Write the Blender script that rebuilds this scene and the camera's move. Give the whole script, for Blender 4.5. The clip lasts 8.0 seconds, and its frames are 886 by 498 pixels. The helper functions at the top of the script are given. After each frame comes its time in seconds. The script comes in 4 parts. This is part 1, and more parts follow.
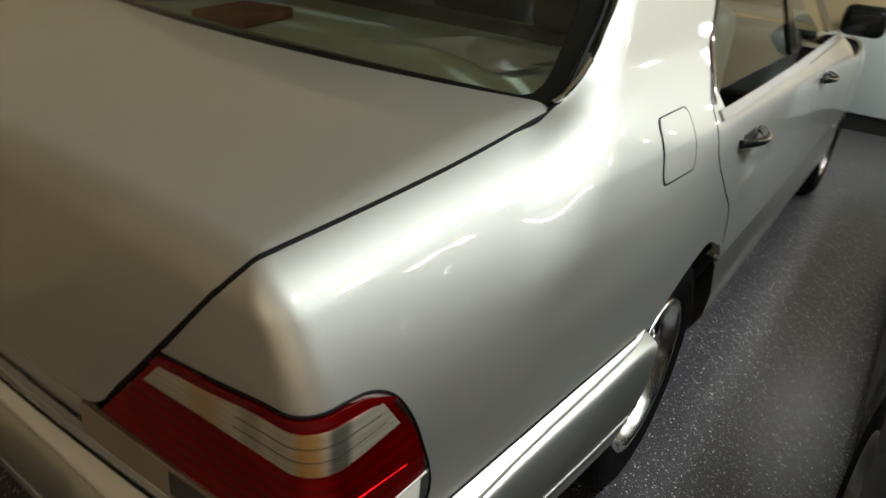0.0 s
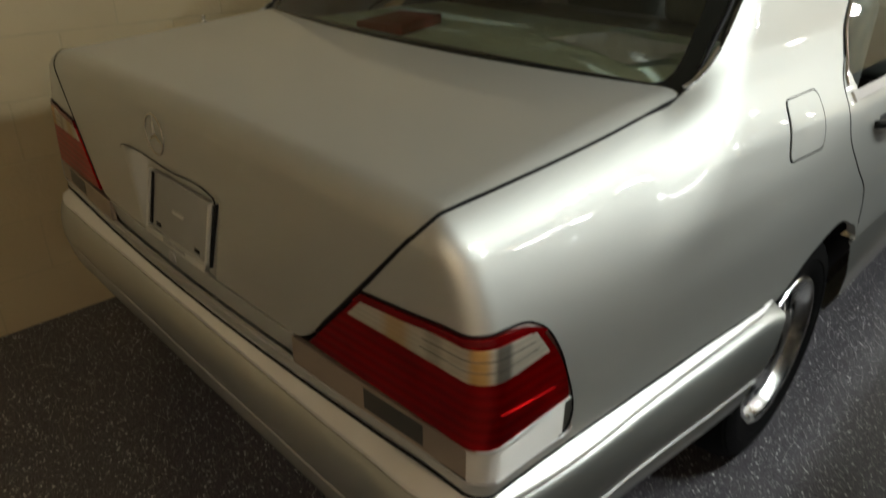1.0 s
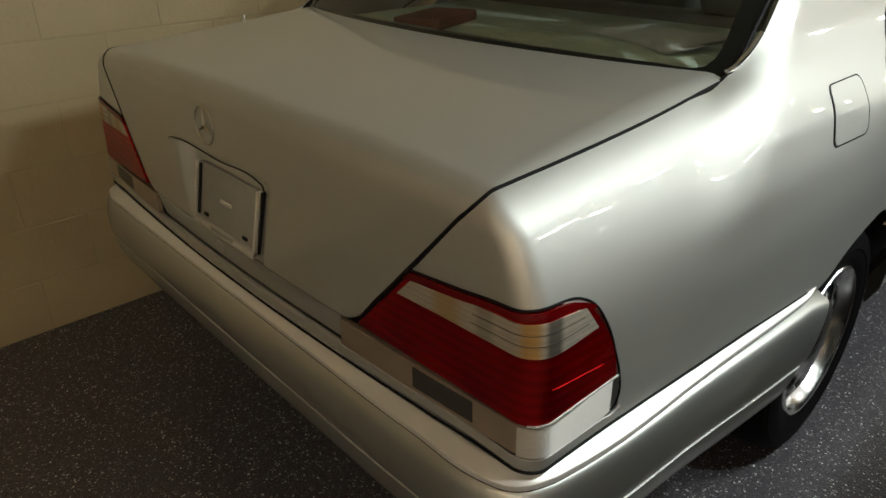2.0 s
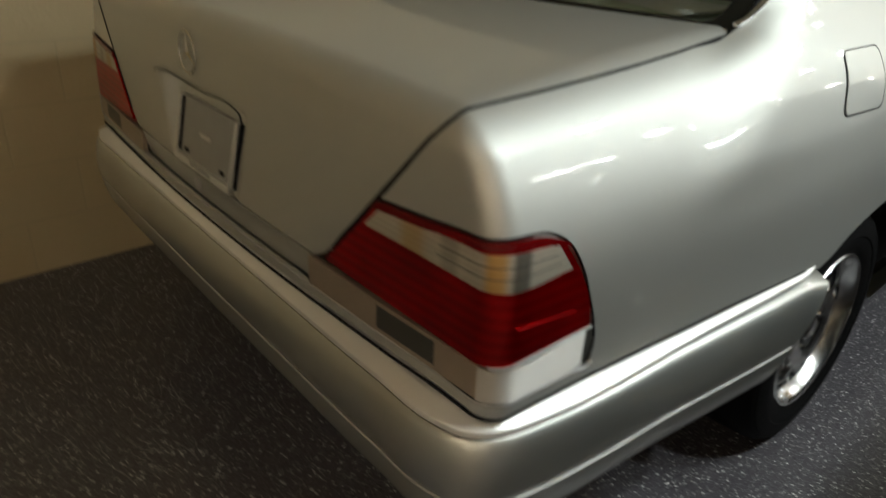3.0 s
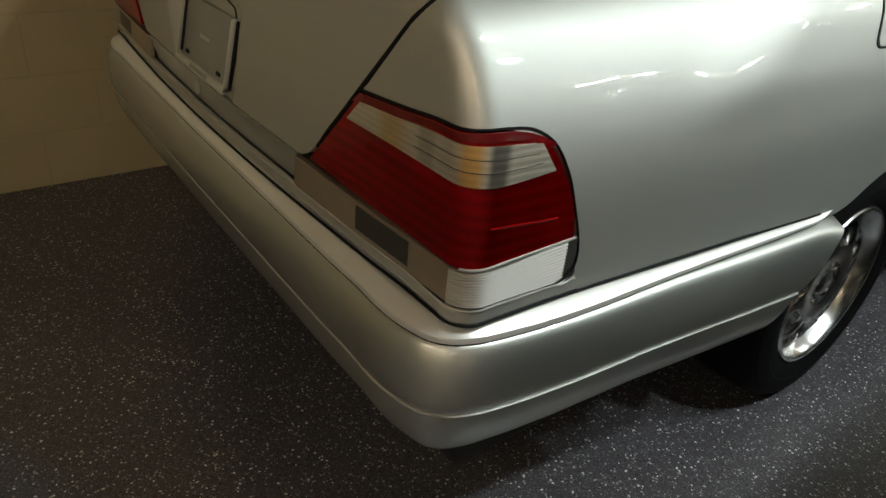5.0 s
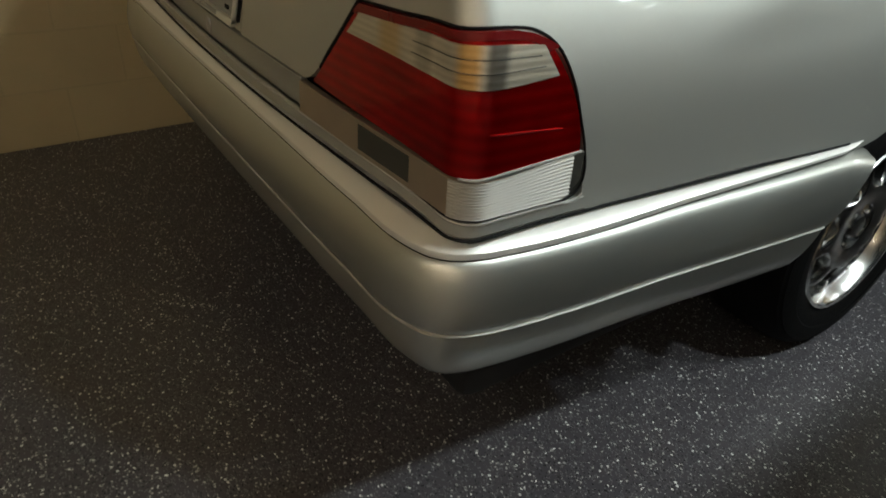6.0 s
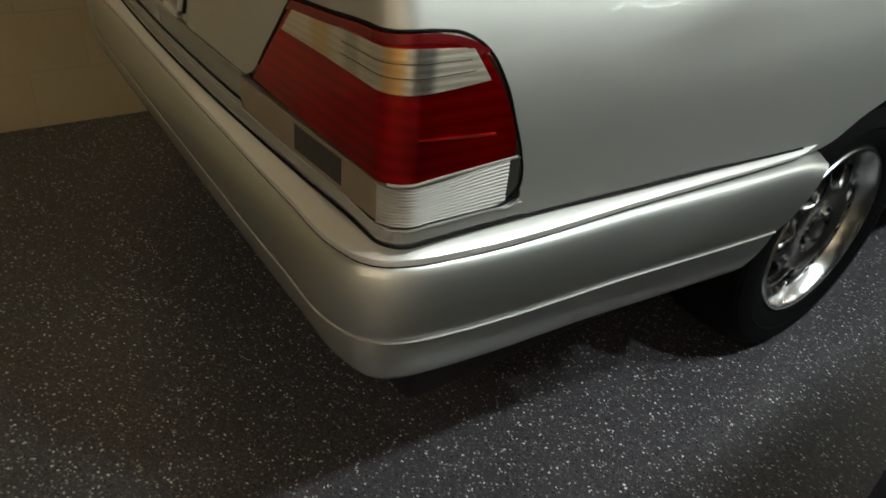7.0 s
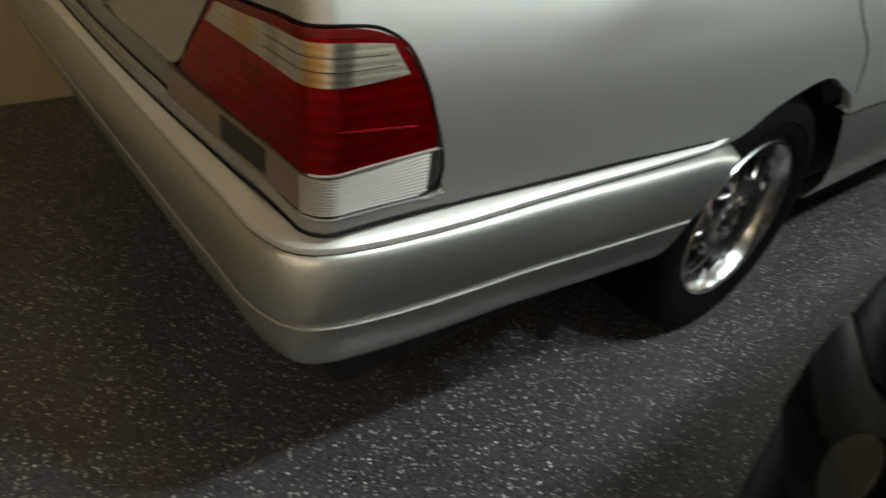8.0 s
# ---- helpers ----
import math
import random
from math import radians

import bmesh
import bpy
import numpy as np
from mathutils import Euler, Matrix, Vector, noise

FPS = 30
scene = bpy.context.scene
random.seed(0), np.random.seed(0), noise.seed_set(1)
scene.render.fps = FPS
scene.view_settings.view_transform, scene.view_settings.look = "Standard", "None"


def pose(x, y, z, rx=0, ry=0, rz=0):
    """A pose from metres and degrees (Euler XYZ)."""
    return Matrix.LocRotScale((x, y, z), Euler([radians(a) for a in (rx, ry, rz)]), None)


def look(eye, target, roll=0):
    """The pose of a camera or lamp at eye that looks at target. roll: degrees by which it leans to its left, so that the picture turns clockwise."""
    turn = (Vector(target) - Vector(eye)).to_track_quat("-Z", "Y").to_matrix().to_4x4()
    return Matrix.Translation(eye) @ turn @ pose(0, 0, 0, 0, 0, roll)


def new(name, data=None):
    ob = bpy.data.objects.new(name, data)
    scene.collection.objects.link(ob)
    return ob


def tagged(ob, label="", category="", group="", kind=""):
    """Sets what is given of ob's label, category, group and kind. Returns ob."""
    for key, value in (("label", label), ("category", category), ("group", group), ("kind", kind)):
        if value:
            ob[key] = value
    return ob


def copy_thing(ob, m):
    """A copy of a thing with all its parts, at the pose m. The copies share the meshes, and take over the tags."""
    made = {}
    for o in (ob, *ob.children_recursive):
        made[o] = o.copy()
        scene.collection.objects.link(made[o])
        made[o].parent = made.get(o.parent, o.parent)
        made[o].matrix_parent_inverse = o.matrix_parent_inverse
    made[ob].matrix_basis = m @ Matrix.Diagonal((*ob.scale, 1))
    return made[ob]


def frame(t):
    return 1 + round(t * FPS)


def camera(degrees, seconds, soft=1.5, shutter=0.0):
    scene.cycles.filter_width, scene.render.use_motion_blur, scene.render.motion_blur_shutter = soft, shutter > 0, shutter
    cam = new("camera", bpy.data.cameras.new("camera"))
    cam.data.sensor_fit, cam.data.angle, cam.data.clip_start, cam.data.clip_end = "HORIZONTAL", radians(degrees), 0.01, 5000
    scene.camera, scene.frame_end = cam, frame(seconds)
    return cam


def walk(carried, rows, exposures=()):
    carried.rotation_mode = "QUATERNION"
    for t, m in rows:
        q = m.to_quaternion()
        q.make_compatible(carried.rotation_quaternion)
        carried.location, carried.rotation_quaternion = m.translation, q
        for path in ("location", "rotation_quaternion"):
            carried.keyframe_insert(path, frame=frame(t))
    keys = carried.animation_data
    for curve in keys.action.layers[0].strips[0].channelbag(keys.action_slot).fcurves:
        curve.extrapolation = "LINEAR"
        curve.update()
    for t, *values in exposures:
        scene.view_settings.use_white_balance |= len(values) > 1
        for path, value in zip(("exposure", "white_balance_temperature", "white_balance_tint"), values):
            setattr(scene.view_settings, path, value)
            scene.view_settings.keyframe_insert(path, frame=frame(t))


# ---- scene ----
cam = camera(64.5, 8.0, shutter=0.5)
PATH = [
    (0, (1.253, -0.367, 1.386), (0.279, 1.146, 0.512), 5.4),
    (0.2, (1.228, -0.388, 1.410), (0.287, 1.149, 0.543), 3.9),
    (0.3, (1.218, -0.419, 1.435), (0.237, 1.077, 0.54), 4.3),
    (0.5, (1.221, -0.482, 1.425), (0.06, 0.91, 0.579), 3.0),
    (0.6, (1.233, -0.513, 1.411), (0.038, 0.871, 0.6), 3.7),
    (0.7, (1.261, -0.521, 1.415), (0.037, 0.845, 0.617), 3.0),
    (0.8, (1.306, -0.553, 1.414), (0.058, 0.794, 0.621), 2.3),
    (0.9, (1.339, -0.546, 1.418), (0.067, 0.749, 0.579), 0.8),
    (1, (1.349, -0.548, 1.421), (0.102, 0.736, 0.528), 0.6),
    (1.5, (1.355, -0.591, 1.396), (0.139, 0.662, 0.42), 0.8),
    (1.7, (1.348, -0.6, 1.395), (0.071, 0.657, 0.507), 0.2),
    (2.8, (1.364, -0.578, 1.35), (0.03, 0.61, 0.452), -0.3),
    (3, (1.381, -0.543, 1.28), (0.06, 0.67, 0.394), 2.9),
    (3.5, (1.416, -0.51, 1.205), (0.117, 0.702, 0.286), 6.3),
    (4, (1.425, -0.483, 1.174), (0.106, 0.613, 0.145), 6.3),
    (4.5, (1.427, -0.481, 1.182), (0.12, 0.646, 0.171), 6.0),
    (4.7, (1.426, -0.483, 1.188), (0.108, 0.645, 0.193), 5.9),
    (5.8, (1.474, -0.472, 1.137), (0.113, 0.611, 0.149), 4.8),
    (6, (1.48, -0.455, 1.105), (0.12, 0.57, 0.057), 4.0),
    (6.5, (1.496, -0.391, 1.106), (0.223, 0.673, -0.011), 7.1),
    (7, (1.497, -0.379, 1.122), (0.175, 0.665, 0.043), 5.4),
    (7.3, (1.507, -0.373, 1.128), (0.158, 0.639, 0.052), 4.8),
    (7.5, (1.496, -0.386, 1.122), (0.153, 0.636, 0.049), 4.6),
    (8, (1.538, -0.369, 1.144), (0.322, 0.783, 0.05), 8.1),
]
# the camera warms and tints its picture a little at the start
TONE = [(0.0, 0.12, 6700, 14), (1.5, 0.10, 6700, 14), (3.0, 0.10, 6600, 13), (4.0, 0.08, 6500, 10), (6.0, 0.10, 6500, 10), (8.0, 0.12, 6500, 11)]
walk(cam, [(t, look(eye, target, roll)) for t, eye, target, roll in PATH], TONE)


# ---------------------------------------------------------------- light
world = bpy.data.worlds.new("garage_world")
scene.world = world
world.use_nodes = True
world.node_tree.nodes["Background"].inputs[0].default_value = (0.9, 0.85, 0.7, 1)
world.node_tree.nodes["Background"].inputs[1].default_value = 0.0
LAMP = 300.0
LAMP_FAR = 142.0
# power of the added fill tubes at the back
FILL_TUBE = 56.0


# ---------------------------------------------------------------- materials
def material(name, color, rough=0.5, metal=0.0, coat=0.0, spec=0.5, vary=0.0, scale=8.0, bump=0.0, bump_scale=60.0, rough_vary=0.0):
    m = bpy.data.materials.new(name)
    m.use_nodes = True
    nt = m.node_tree
    b = nt.nodes["Principled BSDF"]
    b.inputs["Base Color"].default_value = (*color, 1)
    b.inputs["Roughness"].default_value = rough
    b.inputs["Metallic"].default_value = metal
    b.inputs["Coat Weight"].default_value = coat
    b.inputs["Coat Roughness"].default_value = 0.03
    b.inputs["Specular IOR Level"].default_value = spec
    geo = nt.nodes.new("ShaderNodeTexCoord")
    if vary or rough_vary:
        n = nt.nodes.new("ShaderNodeTexNoise")
        n.inputs["Scale"].default_value, n.inputs["Detail"].default_value = scale, 6
        nt.links.new(geo.outputs["Object"], n.inputs["Vector"])
        if vary:
            mix = nt.nodes.new("ShaderNodeMix")
            mix.data_type = "RGBA"
            mix.inputs["A"].default_value = (*[c * (1 - vary) for c in color], 1)
            mix.inputs["B"].default_value = (*[min(1, c * (1 + vary)) for c in color], 1)
            nt.links.new(n.outputs["Fac"], mix.inputs["Factor"])
            nt.links.new(mix.outputs["Result"], b.inputs["Base Color"])
        if rough_vary:
            r = nt.nodes.new("ShaderNodeMapRange")
            r.inputs["To Min"].default_value, r.inputs["To Max"].default_value = rough - rough_vary, rough + rough_vary
            nt.links.new(n.outputs["Fac"], r.inputs["Value"])
            nt.links.new(r.outputs["Result"], b.inputs["Roughness"])
    if bump:
        n2 = nt.nodes.new("ShaderNodeTexNoise")
        n2.inputs["Scale"].default_value, n2.inputs["Detail"].default_value = bump_scale, 4
        nt.links.new(geo.outputs["Object"], n2.inputs["Vector"])
        bp = nt.nodes.new("ShaderNodeBump")
        bp.inputs["Strength"].default_value, bp.inputs["Distance"].default_value = bump, 0.004
        nt.links.new(n2.outputs["Fac"], bp.inputs["Height"])
        nt.links.new(bp.outputs["Normal"], b.inputs["Normal"])
    return m


def flake_floor():
    """Dark epoxy with light and dark flakes."""
    m = material("flake_epoxy", (0.05, 0.05, 0.052), rough=0.31)
    nt = m.node_tree
    b = nt.nodes["Principled BSDF"]
    geo = nt.nodes.new("ShaderNodeTexCoord")
    wob = nt.nodes.new("ShaderNodeTexNoise")
    wob.inputs["Scale"].default_value, wob.inputs["Detail"].default_value = 190, 2
    nt.links.new(geo.outputs["Object"], wob.inputs["Vector"])
    bent = nt.nodes.new("ShaderNodeVectorMath")
    bent.operation = "MULTIPLY_ADD"
    bent.inputs[1].default_value = (0.0075, 0.0075, 0.0)
    nt.links.new(wob.outputs["Color"], bent.inputs[0])
    nt.links.new(geo.outputs["Object"], bent.inputs[2])
    color = None
    base = nt.nodes.new("ShaderNodeTexNoise")
    base.inputs["Scale"].default_value, base.inputs["Detail"].default_value = 2.2, 5
    nt.links.new(geo.outputs["Object"], base.inputs["Vector"])
    mix0 = nt.nodes.new("ShaderNodeMix")
    mix0.data_type = "RGBA"
    mix0.inputs["A"].default_value, mix0.inputs["B"].default_value = (0.050, 0.0465, 0.0535, 1), (0.083, 0.078, 0.088, 1)
    nt.links.new(base.outputs["Fac"], mix0.inputs["Factor"])
    color = mix0.outputs["Result"]
    for scale, limit, tone, low in ((210.0, 0.40, (0.165, 0.16, 0.17, 1), 0.48), (170.0, 0.36, (0.014, 0.013, 0.016, 1), 0.70), (150.0, 0.37, (0.42, 0.42, 0.40, 1), 0.82), (118.0, 0.32, (0.78, 0.79, 0.76, 1), 0.90)):
        v = nt.nodes.new("ShaderNodeTexVoronoi")
        v.inputs["Scale"].default_value = scale
        nt.links.new(bent.outputs[0], v.inputs["Vector"])
        sep = nt.nodes.new("ShaderNodeSeparateColor")
        nt.links.new(v.outputs["Color"], sep.inputs["Color"])
        pick = nt.nodes.new("ShaderNodeMath")
        pick.operation = "GREATER_THAN"
        pick.inputs[1].default_value = low
        nt.links.new(sep.outputs["Red"], pick.inputs[0])
        near = nt.nodes.new("ShaderNodeMath")
        near.operation = "LESS_THAN"
        near.inputs[1].default_value = limit
        nt.links.new(v.outputs["Distance"], near.inputs[0])
        both = nt.nodes.new("ShaderNodeMath")
        both.operation = "MULTIPLY"
        nt.links.new(pick.outputs[0], both.inputs[0])
        nt.links.new(near.outputs[0], both.inputs[1])
        mix = nt.nodes.new("ShaderNodeMix")
        mix.data_type = "RGBA"
        mix.inputs["B"].default_value = tone
        nt.links.new(both.outputs[0], mix.inputs["Factor"])
        nt.links.new(color, mix.inputs["A"])
        color = mix.outputs["Result"]
    nt.links.new(color, b.inputs["Base Color"])
    n = nt.nodes.new("ShaderNodeTexNoise")
    n.inputs["Scale"].default_value, n.inputs["Detail"].default_value = 150, 3
    nt.links.new(geo.outputs["Object"], n.inputs["Vector"])
    bp = nt.nodes.new("ShaderNodeBump")
    bp.inputs["Strength"].default_value, bp.inputs["Distance"].default_value = 0.24, 0.002
    nt.links.new(n.outputs["Fac"], bp.inputs["Height"])
    nt.links.new(bp.outputs["Normal"], b.inputs["Normal"])
    return m


def glass(name, tint, rough=0.0):
    """Thin glazing: see-through with a mirror share at low angles."""
    m = bpy.data.materials.new(name)
    m.use_nodes = True
    nt = m.node_tree
    nt.nodes.remove(nt.nodes["Principled BSDF"])
    out = nt.nodes["Material Output"]
    t, g, mix, fr = (nt.nodes.new("ShaderNode" + k) for k in ("BsdfTransparent", "BsdfGlossy", "MixShader", "Fresnel"))
    t.inputs["Color"].default_value = (*tint, 1)
    g.inputs["Roughness"].default_value = rough
    fr.inputs["IOR"].default_value = 1.5
    nt.links.new(fr.outputs[0], mix.inputs[0])
    nt.links.new(t.outputs[0], mix.inputs[1])
    nt.links.new(g.outputs[0], mix.inputs[2])
    nt.links.new(mix.outputs[0], out.inputs["Surface"])
    return m


def emitter(name, color, power):
    m = bpy.data.materials.new(name)
    m.use_nodes = True
    b = m.node_tree.nodes["Principled BSDF"]
    b.inputs["Emission Color"].default_value = (*color, 1)
    b.inputs["Emission Strength"].default_value = power
    return m


def lens_plastic(name, color, rough, stripe, deep, metal=0.0):
    """Ribbed lamp plastic before a bright reflector: horizontal ribs as bump, darker cells inside."""
    m = material(name, color, rough=rough, metal=metal, coat=0.4, spec=0.2)
    nt = m.node_tree
    b = nt.nodes["Principled BSDF"]
    geo = nt.nodes.new("ShaderNodeTexCoord")
    w = nt.nodes.new("ShaderNodeTexWave")
    w.bands_direction = "Z"
    w.inputs["Scale"].default_value, w.inputs["Distortion"].default_value = stripe, 0.0
    nt.links.new(geo.outputs["Object"], w.inputs["Vector"])
    bp = nt.nodes.new("ShaderNodeBump")
    bp.inputs["Strength"].default_value, bp.inputs["Distance"].default_value = 0.10, 0.003
    nt.links.new(w.outputs["Fac"], bp.inputs["Height"])
    nt.links.new(bp.outputs["Normal"], b.inputs["Normal"])
    n = nt.nodes.new("ShaderNodeTexNoise")
    n.inputs["Scale"].default_value, n.inputs["Detail"].default_value = 9, 3
    nt.links.new(geo.outputs["Object"], n.inputs["Vector"])
    add = nt.nodes.new("ShaderNodeMath")
    add.operation = "MULTIPLY_ADD"
    nt.links.new(w.outputs["Fac"], add.inputs[0])
    add.inputs[1].default_value = 0.22
    nt.links.new(n.outputs["Fac"], add.inputs[2])
    mix = nt.nodes.new("ShaderNodeMix")
    mix.data_type = "RGBA"
    mix.inputs["A"].default_value, mix.inputs["B"].default_value = (*deep, 1), (*color, 1)
    nt.links.new(add.outputs[0], mix.inputs["Factor"])
    nt.links.new(mix.outputs["Result"], b.inputs["Base Color"])
    return m


def zone(nt, value, centre, half, soft):
    """One inside centre +- half, falling to nought over soft."""
    d = nt.nodes.new("ShaderNodeMath")
    d.operation = "SUBTRACT"
    d.inputs[1].default_value = centre
    nt.links.new(value, d.inputs[0])
    e = nt.nodes.new("ShaderNodeMath")
    e.operation = "ABSOLUTE"
    nt.links.new(d.outputs[0], e.inputs[0])
    r = nt.nodes.new("ShaderNodeMapRange")
    r.interpolation_type = "SMOOTHSTEP"
    for k, v in (("From Min", half), ("From Max", half + soft), ("To Min", 1.0), ("To Max", 0.0)):
        r.inputs[k].default_value = v
    nt.links.new(e.outputs[0], r.inputs["Value"])
    return r.outputs["Result"]


def indicator_plastic():
    """Clear ribbed plastic with amber bulbs and a dark cell showing through it."""
    m = lens_plastic("clear_indicator_lens", (0.78, 0.73, 0.61), 0.36, 34.0, (0.40, 0.36, 0.28), 0.6)
    nt = m.node_tree
    b = nt.nodes["Principled BSDF"]
    geo = nt.nodes.new("ShaderNodeTexCoord")
    sep = nt.nodes.new("ShaderNodeSeparateXYZ")
    nt.links.new(geo.outputs["Object"], sep.inputs[0])
    ab = nt.nodes.new("ShaderNodeMath")
    ab.operation = "ABSOLUTE"
    nt.links.new(sep.outputs["X"], ab.inputs[0])
    along = nt.nodes.new("ShaderNodeMath")
    along.operation = "ADD"
    nt.links.new(ab.outputs[0], along.inputs[0])
    nt.links.new(sep.outputs["Y"], along.inputs[1])
    color = b.inputs["Base Color"].links[0].from_socket
    for centre, half, soft, tone, share in ((0.722, 0.010, 0.030, (0.58, 0.36, 0.10, 1), 0.6), (0.888, 0.008, 0.024, (0.62, 0.33, 0.06, 1), 0.8), (0.936, 0.008, 0.016, (0.05, 0.045, 0.04, 1), 0.75), (0.80, 0.006, 0.02, (0.14, 0.12, 0.09, 1), 0.4)):
        z = zone(nt, along.outputs[0], centre, half, soft)
        s = nt.nodes.new("ShaderNodeMath")
        s.operation = "MULTIPLY"
        s.inputs[1].default_value = share
        nt.links.new(z, s.inputs[0])
        mix = nt.nodes.new("ShaderNodeMix")
        mix.data_type = "RGBA"
        mix.inputs["B"].default_value = tone
        nt.links.new(s.outputs[0], mix.inputs["Factor"])
        nt.links.new(color, mix.inputs["A"])
        color = mix.outputs["Result"]
    nt.links.new(color, b.inputs["Base Color"])
    return m


SILVER = material("silver_paint", (0.630, 0.640, 0.605), rough=0.60, metal=0.95, coat=1.0, vary=0.05, scale=900)
BUMPER_SILVER = material("bumper_silver_paint", (0.60, 0.615, 0.58), rough=0.43, metal=0.95, coat=0.7, vary=0.05, scale=700)
CHROME = material("chrome", (0.80, 0.80, 0.79), rough=0.12, metal=1.0, rough_vary=0.06, scale=14)
STRIP_CHROME = material("polished_bumper_strip", (0.88, 0.875, 0.85), rough=0.34, metal=0.5, rough_vary=0.025, scale=9)
BRIGHT_TRIM = material("satin_bright_trim", (0.43, 0.425, 0.41), rough=0.42, metal=0.32, rough_vary=0.08, scale=18)
RUBBER = material("black_rubber", (0.008, 0.008, 0.009), rough=0.6, spec=0.15, bump=0.15, bump_scale=220)
TYRE = material("tyre_rubber", (0.005, 0.0048, 0.005), rough=0.75, spec=0.1, vary=0.25, scale=14, bump=0.25, bump_scale=150)
ALLOY = material("alloy", (0.60, 0.60, 0.59), rough=0.2, metal=1.0, rough_vary=0.08, scale=20)
DARK = material("dark_underside", (0.010, 0.010, 0.011), rough=0.8, vary=0.3, scale=12)
GLASS = glass("tinted_green_glass", (0.93, 1.0, 0.96))
FRIT = material("black_glass_border", (0.008, 0.009, 0.008), rough=0.15, coat=0.0, spec=0.3)
LENS_RED = lens_plastic("red_lens", (0.68, 0.0022, 0.0030), 0.30, 17.0, (0.07, 0.0003, 0.0005), 0.85)
LENS_RIM = material("dark_red_lens_rim", (0.20, 0.001, 0.002), rough=0.25, metal=0.4, coat=0.35, vary=0.2, scale=10)
LENS_CLEAR = indicator_plastic()
LENS_WHITE = material("clear_ribbed_lens", (0.44, 0.43, 0.405), rough=0.56, metal=0.45, spec=0.25, vary=0.06, scale=20)
LENS_GREY = material("dark_grey_lens", (0.045, 0.045, 0.04), rough=0.35, coat=0.2, spec=0.3, vary=0.2, scale=30)
PLATE_GREY = material("plate_holder_plastic", (0.30, 0.30, 0.27), rough=0.45, vary=0.1, scale=20, bump=0.05)
PLATE_FRAME = material("pale_plate_frame", (0.62, 0.62, 0.56), rough=0.35, metal=0.3, vary=0.12, scale=25)
WALL_PAINT = material("cream_block_paint", (0.54, 0.445, 0.27), rough=0.55, vary=0.07, scale=2.5, bump=0.35, bump_scale=70)
JOINT_PAINT = material("cream_joint_paint", (0.50, 0.42, 0.258), rough=0.6, vary=0.08, scale=4, bump=0.4, bump_scale=90)
BACK_PAINT = material("grey_door_paint", (0.66, 0.58, 0.44), rough=0.6, vary=0.1, scale=3, bump=0.1)
RIGHT_PAINT = material("grey_wall_paint", (0.42, 0.405, 0.41), rough=0.6, vary=0.08, scale=2, bump=0.2, bump_scale=60)
CEILING_PAINT = material("ceiling_paint", (0.86, 0.77, 0.60), rough=0.7, vary=0.05, scale=1.5, bump=0.2, bump_scale=40)
FLOOR_MAT = flake_floor()
SHELF_CLOTH = material("grey_green_carpet", (0.72, 0.82, 0.71), rough=0.9, vary=0.15, scale=30, bump=0.4, bump_scale=300)
LEATHER = material("grey_leather", (0.15, 0.155, 0.145), rough=0.45, vary=0.2, scale=12, bump=0.2, bump_scale=120)
PAPER = material("white_paper", (0.90, 0.92, 0.91), rough=0.7, vary=0.06, scale=20)
RED_BOX = material("red_card", (0.24, 0.05, 0.035), rough=0.6, vary=0.15, scale=18)
BLACK_PAINT = material("black_paint", (0.004, 0.0035, 0.006), rough=0.22, coat=0.0, spec=0.07, vary=0.1, scale=40)
CABINET = material("pale_blue_laminate", (0.52, 0.60, 0.61), rough=0.35, vary=0.04, scale=5)
WOOD = material("brown_worktop", (0.27, 0.13, 0.05), rough=0.4, vary=0.25, scale=12, bump=0.1)
BASE_DARK = material("dark_toe_kick", (0.015, 0.015, 0.015), rough=0.6, vary=0.2, scale=10)
LAMP_GLOW = emitter("lamp_glow", (0.89, 1.0, 0.98), LAMP)
LAMP_GLOW_FAR = emitter("lamp_glow_far", (0.93, 1.0, 0.98), LAMP_FAR)
LAMP_GLOW_SMALL = emitter("lamp_glow_small", (1.0, 0.97, 0.95), 55.0)
FILL_TUBE_GLOW = emitter("fill_tube_glow", (1.0, 0.86, 0.67), FILL_TUBE)
COOL_TUBE_GLOW = emitter("cool_tube_glow", (0.95, 1.0, 0.97), 70.0)
LAMP_BODY = material("white_enamel", (0.75, 0.75, 0.72), rough=0.35, vary=0.04, scale=10)


# ---------------------------------------------------------------- mesh helpers
def part(name, data, mat, parent=None, label="", smooth=True, angle=32):
    """One mesh object, from a bmesh or from (vertices, faces), under a thing or a part."""
    me = bpy.data.meshes.new(name)
    skewed = parent and "skew" in parent and name not in ("wheel", "aerial")
    if isinstance(data, tuple):
        me.from_pydata([tuple(map(float, v)) for v in data[0]], [], [tuple(map(int, f)) for f in data[1]])
    else:
        data.to_mesh(me)
        data.free()
    if skewed:
        for q in me.vertices:
            q.co.y += SKEW * (0.85 - q.co.x)
    me.materials.append(mat)
    if smooth:
        me.shade_smooth()
        me.set_sharp_from_angle(angle=radians(angle))
    me.update()
    ob = new(name, me)
    if parent:
        ob.parent = parent
        if skewed:
            ob["skew"] = 1
    if label:
        ob["label"] = label
    return ob


SKEW = 0.032  # the saloon's tail stands a little askew to its right flank


def thing(name, label, category, at=(0, 0, 0), group="", kind=""):
    ob = new(name)
    ob.location = at
    return tagged(ob, label, category, group, kind)


